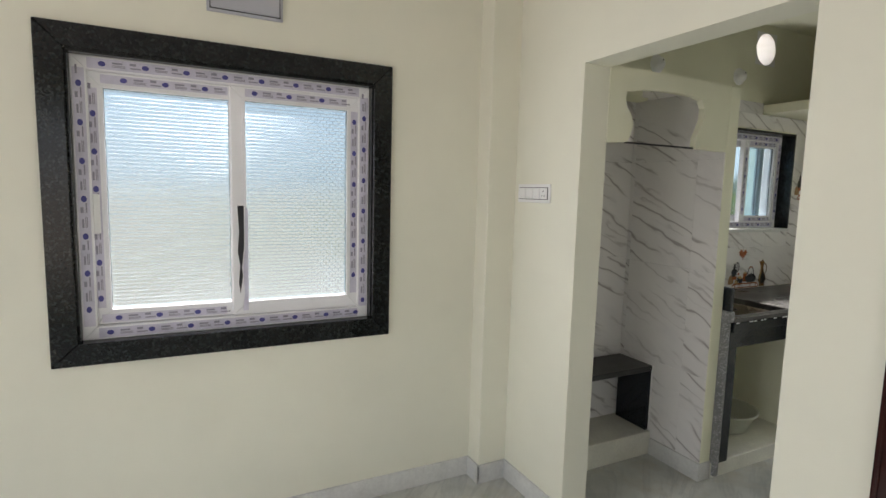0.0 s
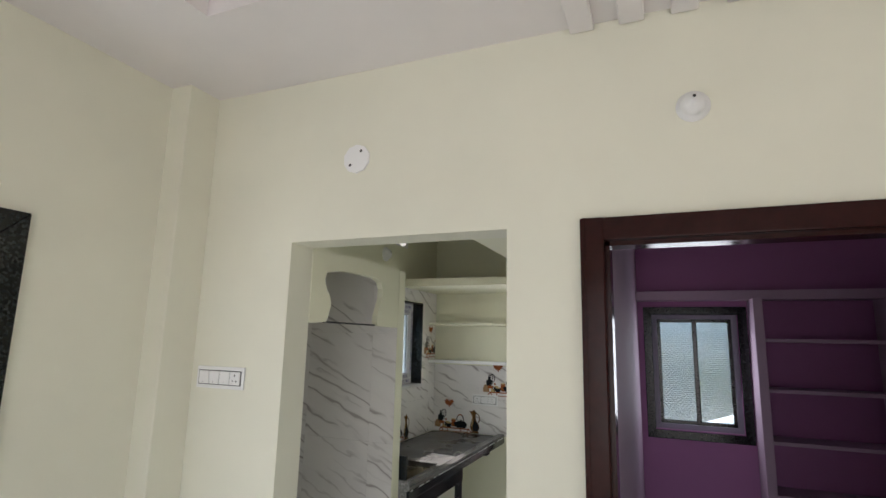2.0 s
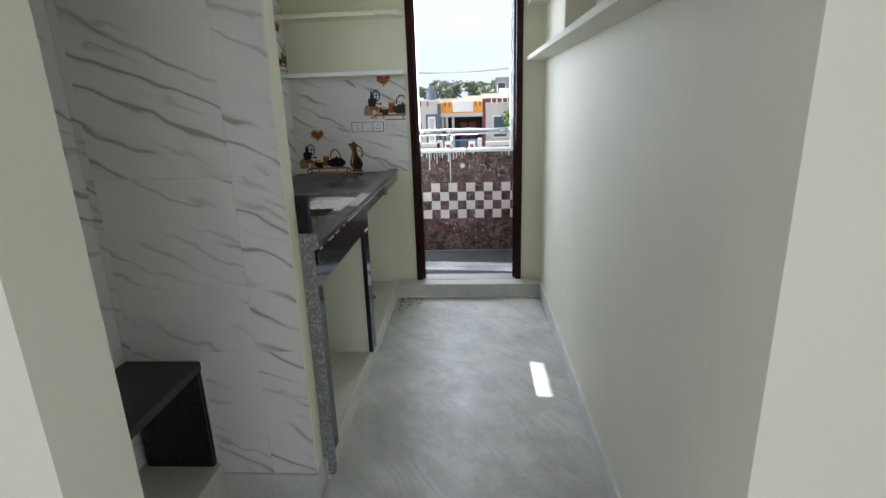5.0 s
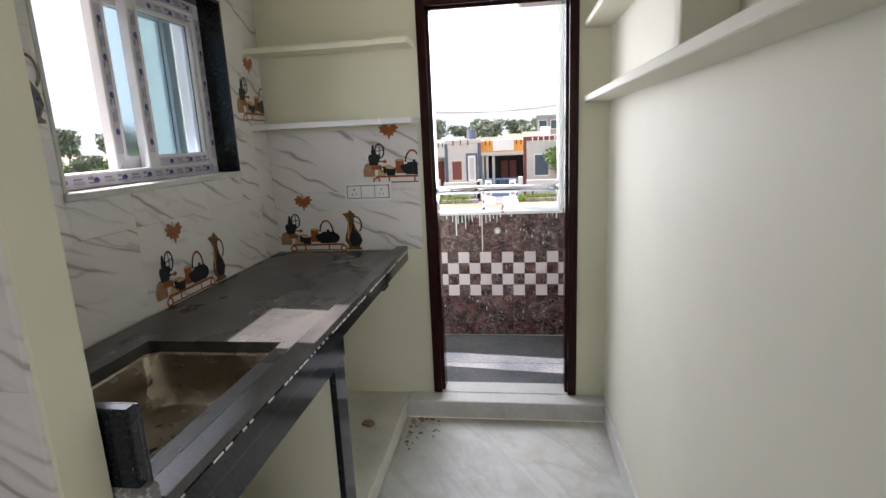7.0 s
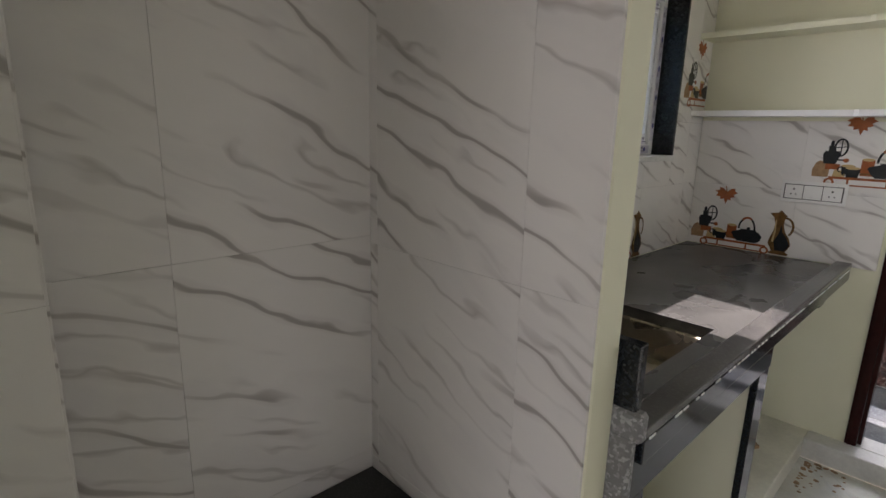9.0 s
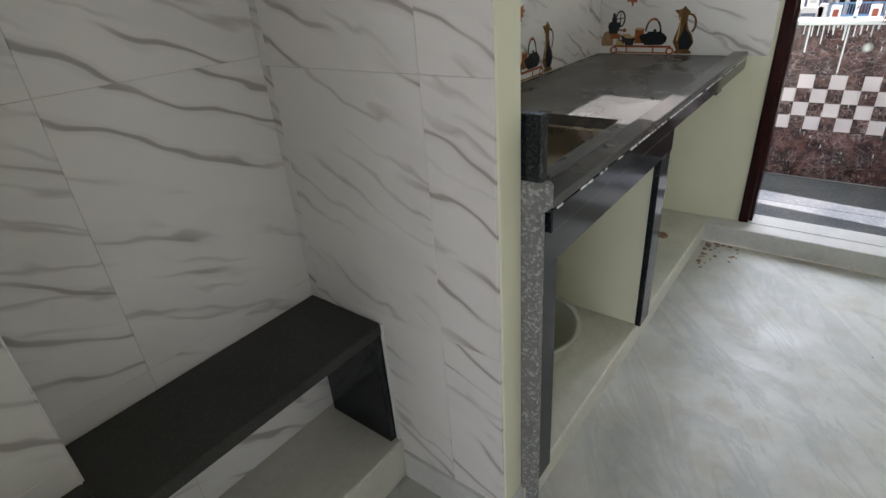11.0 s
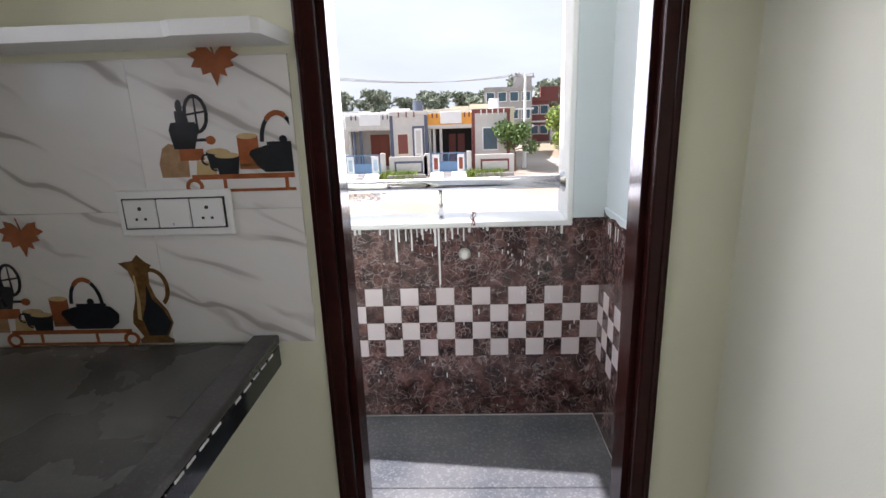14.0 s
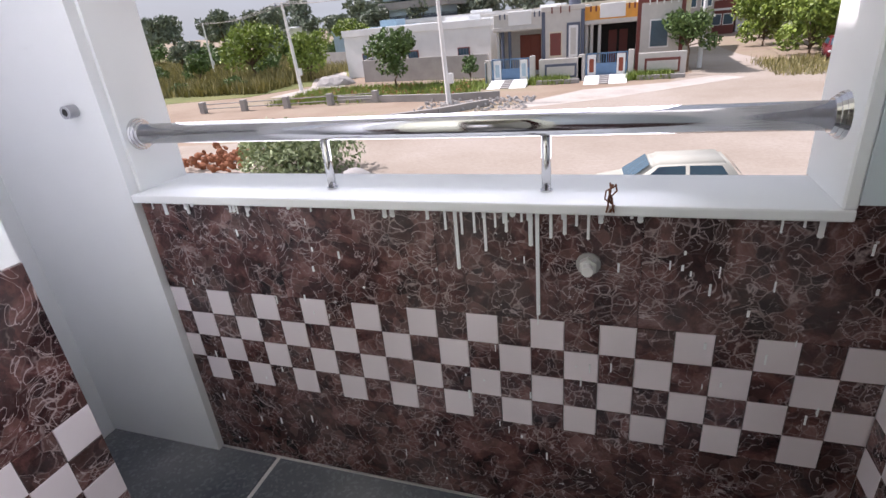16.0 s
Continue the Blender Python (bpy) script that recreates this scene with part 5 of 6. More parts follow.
for v in heap.verts:
    v.co += Vector((0, 0, 0.35 * noise.noise(v.co * 1.3)))
tagged(finish(heap, "earth_mound", CONC), "grey mound of loose earth by the track", "heap")
bould = bmesh.new()
bmesh.ops.create_icosphere(bould, subdivisions=3, radius=0.55, matrix=Matrix.Translation((-7.9, 20.2, GZ + 0.25)) @ Matrix.Diagonal((1.15, 0.9, 0.9, 1)))
for v in bould.verts:
    v.co += v.normal * 0.12 * noise.noise(v.co * 1.7)
tagged(finish(bould, "boulder", CONC, smooth=True), "rounded grey boulder at the street's edge", "boulder")


def low_wall(name, label, pts, h, t, mat):
    bm = bmesh.new()
    for (x0, y0), (x1, y1) in zip(pts, pts[1:]):
        d = Vector((x1 - x0, y1 - y0, 0))
        m = Matrix.Translation(((x0 + x1) / 2, (y0 + y1) / 2, GZ + h / 2)) @ pose(0, 0, 0, 0, 0, math.degrees(math.atan2(d.y, d.x))) @ Matrix.Diagonal((d.length, t, h, 1))
        bmesh.ops.create_cube(bm, size=1, matrix=m)
    return tagged(finish(bm, name, mat), label, "wall")


low_wall("drain_wall", "low grey concrete wall beside the rubble", [(-19, 39.5), (-10, 38.2), (-7, 38.5)], 0.45, 0.25, CONC)
low_wall("drain_kerb", "grey concrete kerb along the street", [(-30, 30), (-13, 31.5), (-9.5, 33.5), (-7.2, 36)], 0.35, 0.3, CONC)
fence = empty("pipe_fence", (-22, 36, GZ), "low pipe fence on concrete posts", "fence")
for k in range(5):
    x, yy = -29 + 3.3 * k, 37.2 + 0.45 * k
    part("post", boxes(((x - 0.2, yy - 0.2, GZ), (x + 0.2, yy + 0.2, GZ + 0.8)), bevel=0.02), CONC, fence)
for z in (0.3, 0.62):
    part("rail", cyl((-29, 37.2, GZ + z), (-15.8, 39.0, GZ + z), 0.035, seg=8), CONC, fence)


# ---- poles and wires ----
def pole(x, yy, h, lean=0.0):
    ob = empty("utility_pole", (x + EAST * (yy - 5), yy, GZ), "pale concrete utility pole with cross arm and insulators", "utility pole", "street poles")
    x += EAST * (yy - 5)
    top = (x + lean, yy, GZ + h)
    part("shaft", cyl((x, yy, GZ - 0.2), top, 0.17, 0.10, 10), HWHITE, ob)
    part("cross_arm", boxes(((top[0] - 0.75, yy - 0.05, GZ + h - 0.35), (top[0] + 0.75, yy + 0.05, GZ + h - 0.25))), CONC, ob)
    for dx in (-0.65, 0, 0.65):
        part("insulator", cyl((top[0] + dx, yy, GZ + h - 0.25), (top[0] + dx, yy, GZ + h - 0.02), 0.05, 0.03, 8), HDARK, ob)
    part("meter_box", boxes(((x + 0.1, yy - 0.22, GZ + 1.3), (x + 0.4, yy + 0.05, GZ + 1.9)), bevel=0.02), HWHITE, ob)
    return top


tops = [pole(-60, 74, 7.2), pole(-28, 47.8, 7.3, -0.35), pole(-10.3, 36.5, 7.4, -0.25), pole(4.7, 48.5, 7.6), pole(7, 90, 8.0)]
for a, b in zip(tops, tops[1:]):
    for dx in (-0.65, 0.0, 0.65):
        cu = bpy.data.curves.new("power_line", "CURVE")
        cu.dimensions, cu.bevel_depth = "3D", 0.016
        sp = cu.splines.new("POLY")
        sp.points.add(12)
        for k, q in enumerate(sp.points):
            f = k / 12
            q.co = (a[0] + (b[0] - a[0]) * f + dx, a[1] + (b[1] - a[1]) * f, a[2] + (b[2] - a[2]) * f - 2.4 * f * (1 - f), 1)
        cu.materials.append(CONC)
        tagged(new("power_line", cu), "sagging power line between the poles", "cable", "power lines")


# ---- the two houses across the street ----
def window_part(parent, x0, x1, z0, z1, y, frame_mat, glass=None, grille=False):
    w = part("window", boxes(((x0, y - 0.04, z0), (x1, y + 0.06, z1)), bevel=0.01), frame_mat, parent)
    m = 0.09
    part("pane", boxes(((x0 + m, y - 0.055, z0 + m), (x1 - m, y - 0.035, z1 - m))), glass or WGLASS, w)
    if grille:
        bars = bmesh.new()
        for k in range(1, 4):
            x = x0 + (x1 - x0) * k / 4
            add_box(bars, (x - 0.02, y - 0.07, z0 + m), (x + 0.02, y - 0.05, z1 - m))
        part("grille", bars, HDARK, w)
    return w


def row_house(label, wall, trim, porch_mat, cap_mat, gate_flowers, tall_panel):
    """A one-storey house: an open porch with a parapet, a taller block with a window, a compound wall, gate and ramp. Front along +x at y = 0."""
    ob = empty("row_house", (0, 0, 0), label, "house")
    H, PW, BW = 4.1, 3.9, 3.3
    # with tall_panel the porch's shade is painted onto back wall and door
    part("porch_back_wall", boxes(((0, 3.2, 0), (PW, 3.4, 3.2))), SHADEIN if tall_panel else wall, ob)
    part("porch_side_wall", boxes(((0, 1.2, 0), (0.22, 3.2, 3.0))), wall, ob)
    part("roof_slab", boxes(((-0.15, 0.9, 2.95), (PW + 0.05, 9.0, 3.12)), bevel=0.02), wall, ob)
    part("parapet", boxes(((-0.15, 0.9, 3.12), (PW, 1.05, 4.0)), bevel=0.02), porch_mat, ob)
    part("parapet_cap", boxes(((-0.22, 0.84, 3.0), (PW + 0.02, 1.02, 3.22)), bevel=0.02), wall, ob)
    part("parapet_panel", boxes(((1.1, 0.86, 3.30), (3.0, 1.0, 4.12)), bevel=0.03), HWHITE, ob)
    for x in (0.35, 0.75, 3.2, 3.6):
        part("parapet_notch", boxes(((x, 0.875, 3.7), (x + 0.12, 0.91, 4.02))), cap_mat, ob)
    for x in (0.5, 1.1):
        part("column", cyl((x, 1.2, 0), (x, 1.2, 2.95), 0.13, seg=12), HDARK if not tall_panel else wall, ob)
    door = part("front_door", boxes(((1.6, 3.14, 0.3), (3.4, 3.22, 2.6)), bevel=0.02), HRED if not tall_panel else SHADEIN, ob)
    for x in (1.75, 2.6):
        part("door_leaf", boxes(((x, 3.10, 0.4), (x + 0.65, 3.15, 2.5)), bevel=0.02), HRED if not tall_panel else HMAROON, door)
    part("front_block", boxes(((PW, 0.6, 0), (PW + BW, 9.0, H)), bevel=0.02), wall, ob)
    for x0 in (PW, PW + BW - 0.22):
        part("corner_band", boxes(((x0 - 0.03, 0.55, 0), (x0 + 0.25, 0.62, H + 0.06)), bevel=0.01), trim, ob)
    part("cornice", boxes(((PW - 0.05, 0.54, H - 0.18), (PW + BW + 0.05, 0.7, H + 0.10)), bevel=0.02), cap_mat if tall_panel else wall, ob)
    for k in range(3 if not tall_panel else 5):
        x = PW + 0.75 + 0.62 * k * (0.8 if tall_panel else 1.1)
        part("cornice_block", boxes(((x, 0.50, H - 0.30), (x + 0.10, 0.56, H + 0.06))), HMAROON if not tall_panel else HWHITE, ob)
    if tall_panel:
        window_part(ob, PW + 0.9, PW + 2.3, 1.4, 3.0, 0.6, HWHITE)
    else:
        window_part(ob, PW + 0.55, PW + 1.6, 1.25, 2.75, 0.6, HCREAM, HMAROON)
        pan = part("wall_panel", boxes(((PW + 1.95, 0.52, 1.05), (PW + 3.0, 0.6, 3.2)), bevel=0.02), trim, ob)
        part("panel_inset", boxes(((PW + 2.12, 0.49, 1.2), (PW + 2.83, 0.53, 3.05)), bevel=0.01), HWHITE, pan)
        part("panel_field", boxes(((PW + 2.26, 0.475, 1.35), (PW + 2.69, 0.495, 2.9))), HGREY, pan)
    # compound wall
    cw = part("compound_wall", boxes(((PW + 0.15, -2.2, 0), (PW + BW + 0.1, -2.0, 1.35)), bevel=0.02), wall if tall_panel else HGREY, ob)
    part("gate_pier", boxes(((-0.2, -2.2, 0), (0.25, -2.0, 1.5)), bevel=0.02), wall, ob)
    part("gate_pier", boxes(((3.35, -2.25, 0), (3.75, -1.95, 1.6)), bevel=0.02), wall, ob)
    part("wall_panel", boxes(((PW + 0.6, -2.24, 0.25), (PW + BW - 0.3, -2.2, 1.05)), bevel=0.02), trim, cw)
    part("panel_field", boxes(((PW + 0.75, -2.26, 0.35), (PW + BW - 0.45, -2.23, 0.9)), bevel=0.02), wall, cw)
    part("side_wall", boxes(((-0.25, -2.2, 0), (-0.1, 1.2, 1.35))), HPALEBLUE if not tall_panel else wall, ob)
    gate = part("gate", boxes(((0.3, -2.14, 0.15), (3.3, -2.08, 0.22)), ((0.3, -2.14, 1.45), (3.3, -2.08, 1.52)), ((0.3, -2.14, 0.15), (0.37, -2.08, 1.52)), ((3.23, -2.14, 0.15), (3.3, -2.08, 1.52)), ((1.77, -2.15, 0.15), (1.83, -2.07, 1.52))), HBLUE, ob)
    part("gate_sheet", boxes(((0.37, -2.12, 0.2), (3.23, -2.10, 0.95))), HBLUE, gate)
    for x in (0.45, 2.55):
        part("gate_panel", boxes(((x, -2.16, 0.25), (x + 0.6, -2.12, 1.42)), bevel=0.01), HWHITE, gate)
        part("gate_flower", boxes(((x + 0.14, -2.18, 0.45), (x + 0.46, -2.155, 1.2)), bevel=0.03), HRED if gate_flowers else HPALEBLUE, gate)
    for k in range(9):
        x = 1.12 + 0.165 * k
        part("gate_bar", cyl((x, -2.11, 0.9), (x, -2.11, 1.5), 0.022, seg=6), HBLUE, gate)
    ramp = bmesh.new()
    for x0, x1 in ((0.3, 1.35), (2.05, 3.3)):
        a = [ramp.verts.new(p) for p in ((x0, -2.3, 0.3), (x1, -2.3, 0.3), (x1, -4.3, 0.0), (x0, -4.3, 0.0), (x0, -2.3, 0), (x1, -2.3, 0))]
        for f in ((0, 1, 2, 3), (0, 3, 4), (1, 5, 2), (0, 4, 5, 1), (4, 3, 2, 5)):
            ramp.faces.new([a[k] for k in f])
    part("ramp", ramp, HWHITE, ob)
    for k in range(5):
        part("step", boxes(((1.38, -2.3 - 0.4 * (k + 1), 0), (2.02, -2.3 - 0.4 * k, 0.30 - 0.06 * k)), bevel=0.01), CONC, ob)
    part("planter_kerb", boxes(((PW + 0.1, -3.3, 0), (PW + BW, -3.15, 0.25)), bevel=0.02), CONC, ob)
    part("roof_tank", cyl((PW + 2.2, 4.5, H), (PW + 2.2, 4.5, H + 0.8), 0.5, 0.48, 14), HWHITE if tall_panel else HDARK, ob)
    return ob


ha = row_house("grey one-storey house with an open porch and blue gate", HGREY, HDARK, HGREY, HDARK, False, False)
ha.matrix_basis = Matrix.Translation((-9.15, 46.9, GZ)) @ Matrix.Diagonal((0.92, 1, 1.18, 1))
hb = row_house("one-storey house with an orange parapet, maroon bands and blue gate", HGREY, HMAROON, HORANGE, HMAROON, True, True)
hb.matrix_basis = Matrix.Translation((-2.48, 46.9, GZ)) @ Matrix.Diagonal((0.92, 1, 1.18, 1))


def block(name, label, x0, y0, x1, y1, h, mat, floors=1, wins=4, turn=0.0, parapet_h=0.6, base=GZ):
    """A flat-roofed building with a parapet, floor bands and windows that can be told apart."""
    ob = empty(name, (0, 0, 0), label, "building")
    w, d = x1 - x0, y1 - y0
    part("wall", boxes(((0, 0, 0), (w, d, h)), bevel=0.03), mat, ob)
    part("parapet", slab_holes("z", h, h + parapet_h, (-0.1, w + 0.1), (-0.1, d + 0.1), [(0.12, 0.12, w - 0.12, d - 0.12)]), mat, ob)
    fh = h / floors
    for f in range(floors):
        if f:
            part("floor_band", boxes(((-0.25, -0.25, f * fh - 0.12), (w + 0.25, d + 0.1, f * fh + 0.12))), HWHITE, ob)
        for k in range(wins):
            x = w * (k + 0.5) / wins
            window_part(ob, x - 0.6, x + 0.6, f * fh + 1.0, f * fh + 2.3, -0.02, HMAROON if floors == 1 else HWHITE, grille=floors == 1)
    part("roof_room", boxes(((w * 0.6, d * 0.4, h), (w * 0.6 + 2.6, d * 0.4 + 2.6, h + (2.1 if floors > 1 else 1.0)))), mat, ob)
    ob.matrix_basis = Matrix.Translation((x0 + EAST * (y0 - 5), y0, base)) @ pose(0, 0, 0, 0, 0, turn)
    return ob


wb = block("white_bungalow", "long white one-storey house with barred windows", -27.5, 56.0, -11.5, 66, 3.9, HWHITE, 1, 3, -10)
part("air_conditioner", boxes(((9.2, -0.5, 2.0), (10.1, -0.02, 2.7)), bevel=0.03), HWHITE, wb)
low_wall("compound_wall", "grey unplastered compound wall", [(-22.5, 51.5), (-10.2, 49.4)], 1.9, 0.22, CONC)
low_wall("compound_wall", "grey unplastered compound wall", [(-22.5, 51.5), (-25, 62)], 1.9, 0.22, CONC)
low_wall("compound_wall", "grey boundary wall by the field", [(-29, 66), (-42, 72)], 2.0, 0.22, CONC)
block("blue_shed", "low pale blue building behind the tree", -40, 76, -30, 84, 4.2, HPALEBLUE, 1, 2, -8, 0.2)
block("cream_house", "cream flat-roofed house behind the front row", -6.5, 58, 3.5, 68, 4.4, HCREAM, 1, 4, -12)
block("white_house", "white flat-roofed house behind the street", -20, 74, -6, 84, 4.2, HWHITE, 1, 4, -10)
block("white_house", "pale flat-roofed house with roof clutter", -34, 88, -18, 98, 4.4, HWHITE, 1, 4, -8)
block("cream_house", "long cream flat-roofed house", -14, 90, 4, 100, 4.3, HCREAM, 1, 5, -8)
block("white_house", "white two-storey house beyond the field", -82, 62, -72, 72, 6.2, HWHITE, 2, 3, 60)
block("white_house", "white flat-roofed house in the distance", -110, 150, -92, 160, 5.0, HWHITE, 1, 4)
block("apartment_building", "grey and white three-storey building", 2.2, 78, 8.6, 88, 7.0, CONC, 3, 4, -6)
block("brown_building", "dark brown narrow building", 8.8, 82, 11.5, 90, 5.6, HMAROON, 2, 2, -6)
block("white_house", "low white house with column bars on the roof", 12, 84, 28, 94, 4.0, HWHITE, 1, 5, -6)
bars = bmesh.new()
for k in range(22):
    add_cyl(bars, (12.6 + 0.6 * k, 86 - 0.05 * k, GZ + 4), (12.6 + 0.6 * k, 86 - 0.05 * k, GZ + 6.2), 0.035, seg=5)
tagged(finish(bars, "steel_bars", RUST), "rusty reinforcing bars standing on a roof", "steel bars", "", "stuff")
tb = empty("office_building", (0, 0, 0), "large grey building with wide overhanging floors", "building")
for k, (x0, x1) in enumerate(((1.5, 15.0), (0.5, 16.5), (3, 11))):
    z = 2.2 + 3.3 * k
    part("storey", boxes(((x0 + 1, 1, z), (x1 - 1, 10, z + 2.0))), HPALEBLUE, tb)
    part("balcony_band", boxes(((x0 - 0.8, 0, z + 1.6), (x1 + 0.8, 11, z + 2.9)), bevel=0.05), CONC, tb)
part("storey", boxes(((2.5, 1, 0), (14, 10, 2.6))), HDARK, tb)
tb.matrix_basis = Matrix.Translation((-48, 112, GZ + 3.2)) @ pose(0, 0, 0, 0, 0, -4)
part("base_storey", boxes(((2.0, 1, -3.2), (14.5, 10, 0.05))), CONC, tb).matrix_parent_inverse = Matrix.Identity(4)


# ---- parked cars ----
def car(label, paint):
    """A small hatchback, nose along -x, wheels on z = 0."""
    ob = empty("hatchback_car", (0, 0, 0), label, "car", "parked cars")
    prof = [(-1.75, 0.35), (-1.80, 0.62), (-1.62, 0.84), (-0.85, 0.98), (1.62, 1.0), (1.75, 0.85), (1.78, 0.40), (1.2, 0.28), (-1.2, 0.28)]
    bm = bmesh.new()
    a = [bm.verts.new((x, -0.76, z)) for x, z in prof]
    b = [bm.verts.new((x, 0.76, z)) for x, z in prof]
    bm.faces.new(a)
    bm.faces.new(b)
    for k in range(len(prof)):
        j = (k + 1) % len(prof)
        bm.faces.new((a[k], a[j], b[j], b[k]))
    bmesh.ops.bevel(bm, geom=list(bm.edges), offset=0.06, segments=3, affect="EDGES")
    part("body", bm, paint, ob, smooth=True)
    bm = bmesh.new()
    bot = [bm.verts.new(p) for p in ((-0.98, -0.70, 0.96), (1.62, -0.70, 0.96), (1.62, 0.70, 0.96), (-0.98, 0.70, 0.96))]
    top = [bm.verts.new(p) for p in ((-0.28, -0.56, 1.46), (1.25, -0.56, 1.49), (1.25, 0.56, 1.49), (-0.28, 0.56, 1.46))]
    bm.faces.new(top)
    for k in range(4):
        j = (k + 1) % 4
        bm.faces.new((bot[k], bot[j], top[j], top[k]))
    bmesh.ops.bevel(bm, geom=[e for e in bm.edges if e.verts[0] in top or e.verts[1] in top], offset=0.09, segments=3, affect="EDGES")
    part("cabin", bm, paint, ob, smooth=True)
    for s in (-1, 1):
        for q in (((-0.62, 1.02), (-0.22, 1.37), (0.35, 1.39), (0.38, 1.02)), ((0.46, 1.02), (0.44, 1.39), (1.12, 1.38), (1.36, 1.02))):
            vs = []
            for x, z in q:
                yy = s * (0.70 - 0.14 * (z - 0.96) / 0.5 + 0.012)
                vs.append((x, yy, z))
            mesh_ob("side_window", vs, [(0, 1, 2, 3)], WGLASS, ob)
    mesh_ob("windscreen", [(-0.93, -0.6, 1.02), (-0.93, 0.6, 1.02), (-0.40, 0.5, 1.40), (-0.40, -0.5, 1.40)], [(0, 1, 2, 3)], WGLASS, ob).location = (-0.02, 0, 0.012)
    mesh_ob("rear_window", [(1.60, -0.56, 1.06), (1.60, 0.56, 1.06), (1.35, 0.48, 1.40), (1.35, -0.48, 1.40)], [(0, 1, 2, 3)], WGLASS, ob).location = (0.02, 0, 0.012)
    for x in (-1.12, 1.12):
        for s in (-1, 1):
            wh = part("wheel", cyl((x, s * 0.60, 0.28), (x, s * 0.77, 0.28), 0.28, seg=20), RUBBER, ob)
            part("rim", cyl((x, s * 0.765, 0.28), (x, s * 0.78, 0.28), 0.17, seg=16), STEEL, wh)
    for s in (-1, 1):
        part("headlight", boxes(((-1.80, s * 0.62 - 0.12, 0.62), (-1.70, s * 0.62 + 0.12, 0.76)), bevel=0.03), HWHITE, ob)
        part("mirror", boxes(((-0.72, s * 0.80 - 0.06, 1.0), (-0.62, s * 0.80 + 0.06, 1.1)), bevel=0.02), paint, ob)
    return ob


c1 = car("silver-beige hatchback car parked on the street", CARP)
c1.matrix_basis = Matrix.Translation((1.35, 18.6, GZ + 0.03)) @ pose(0, 0, 0, 0, 0, 4)
c2 = car("dark red car parked by the bushes", CARRED)
c2.matrix_basis = Matrix.Translation((14.0, 49.0, GZ + 0.03)) @ pose(0, 0, 0, 0, 0, 80)

# ---- tiles, piece by piece ----
MESHES = {}


def piece(name, plane, w, u0, v0, u1, v1, thick, mat, parent, bevel=0.0008):
    """One tile proud of the wall plane; alike tiles share a mesh. thick < 0 faces towards minus."""
    du, dv = u1 - u0, v1 - v0
    key = (name, plane, round(du, 4), round(dv, 4), thick, mat.name)
    if key not in MESHES:
        o = min(bevel, du / 4, dv / 4)
        a = [(0, 0), (du, 0), (du, dv), (0, dv)]
        b = [(o, o), (du - o, o), (du - o, dv - o), (o, dv - o)]
        s = thick - math.copysign(o, thick)
        put3 = {"x": lambda d, u, v: (d, u, v), "y": lambda d, u, v: (u, d, v), "z": lambda d, u, v: (u, v, d)}[plane]
        vs = [put3(0, *p) for p in a] + [put3(s, *p) for p in a] + [put3(thick, *p) for p in b]
        fs = [(8, 9, 10, 11)]
        for k in range(4):
            j = (k + 1) % 4
            fs += [(k, j, 4 + j, 4 + k), (4 + k, 4 + j, 8 + j, 8 + k)]
        me = bpy.data.meshes.new(name)
        me.from_pydata(vs, [], fs)
        me.materials.append(mat)
        bm = bmesh.new()
        bm.from_mesh(me)
        bmesh.ops.recalc_face_normals(bm, faces=bm.faces)
        f = max(bm.faces, key=lambda q: q.calc_area())
        axis = "xyz".index(plane)
        if f.normal[axis] * thick < 0:
            bmesh.ops.reverse_faces(bm, faces=bm.faces)
        bm.to_mesh(me)
        bm.free()
        MESHES[key] = me
    ob = new(name, MESHES[key])
    ob.location = {"x": (w, u0, v0), "y": (u0, w, v0), "z": (u0, v0, w)}[plane]
    return under(ob, parent)


def clip_rects(rect, hole):
    """The parts of a rectangle outside a hole."""
    u0, v0, u1, v1 = rect
    a, b, c, d = hole
    if c <= u0 or a >= u1 or d <= v0 or b >= v1:
        return [rect]
    out = []
    if a > u0:
        out.append((u0, v0, a, v1))
    if c < u1:
        out.append((c, v0, u1, v1))
    m0, m1 = max(u0, a), min(u1, c)
    if b > v0:
        out.append((m0, v0, m1, b))
    if d < v1:
        out.append((m0, d, m1, v1))
    return out


def tiling(plane, w, us, vs, thick, mat, parent, holes=(), gap=0.0002, name="tile"):
    for u0, u1 in zip(us, us[1:]):
        for v0, v1 in zip(vs, vs[1:]):
            rects = [(u0 + gap, v0 + gap, u1 - gap, v1 - gap)]
            for h in holes:
                rects = [q for r in rects for q in clip_rects(r, h)]
            for r in rects:
                if r[2] - r[0] > 0.006 and r[3] - r[1] > 0.006:
                    piece(name, plane, w, *r, thick, mat, parent)


OBS = bpy.data.objects
tiling("x", KIT_L, [3.283, 3.31, 3.76, 4.21, 4.66, 5.11, 5.262], [0.924, 1.24, 1.54, 1.84, 2.14, 2.248], 0.007, TILE, kit_left, [(3.944, 1.362, 4.939, 2.134)])
tiling("x", KIT_L, [3.235, 3.31, 3.76, 4.21, 4.49], [2.248, 2.33], 0.007, TILE, kit_left)
tiling("y", KIT_D, [KIT_L + 0.008, -0.488, -0.150], [0.924, 1.24, 1.555], -0.008, TILE, kit_door_wall)
tiling("x", -0.928, [2.474, 2.677, 3.1406], [0.151, 0.62, 1.22, 1.82, 2.2], 0.008, TILE, OBS["wall_nook_back"])
tiling("x", -0.792, [2.306, 2.468], [0.151, 0.62, 1.22, 1.82, 2.2], 0.007, TILE, OBS["wall_nook_column"])
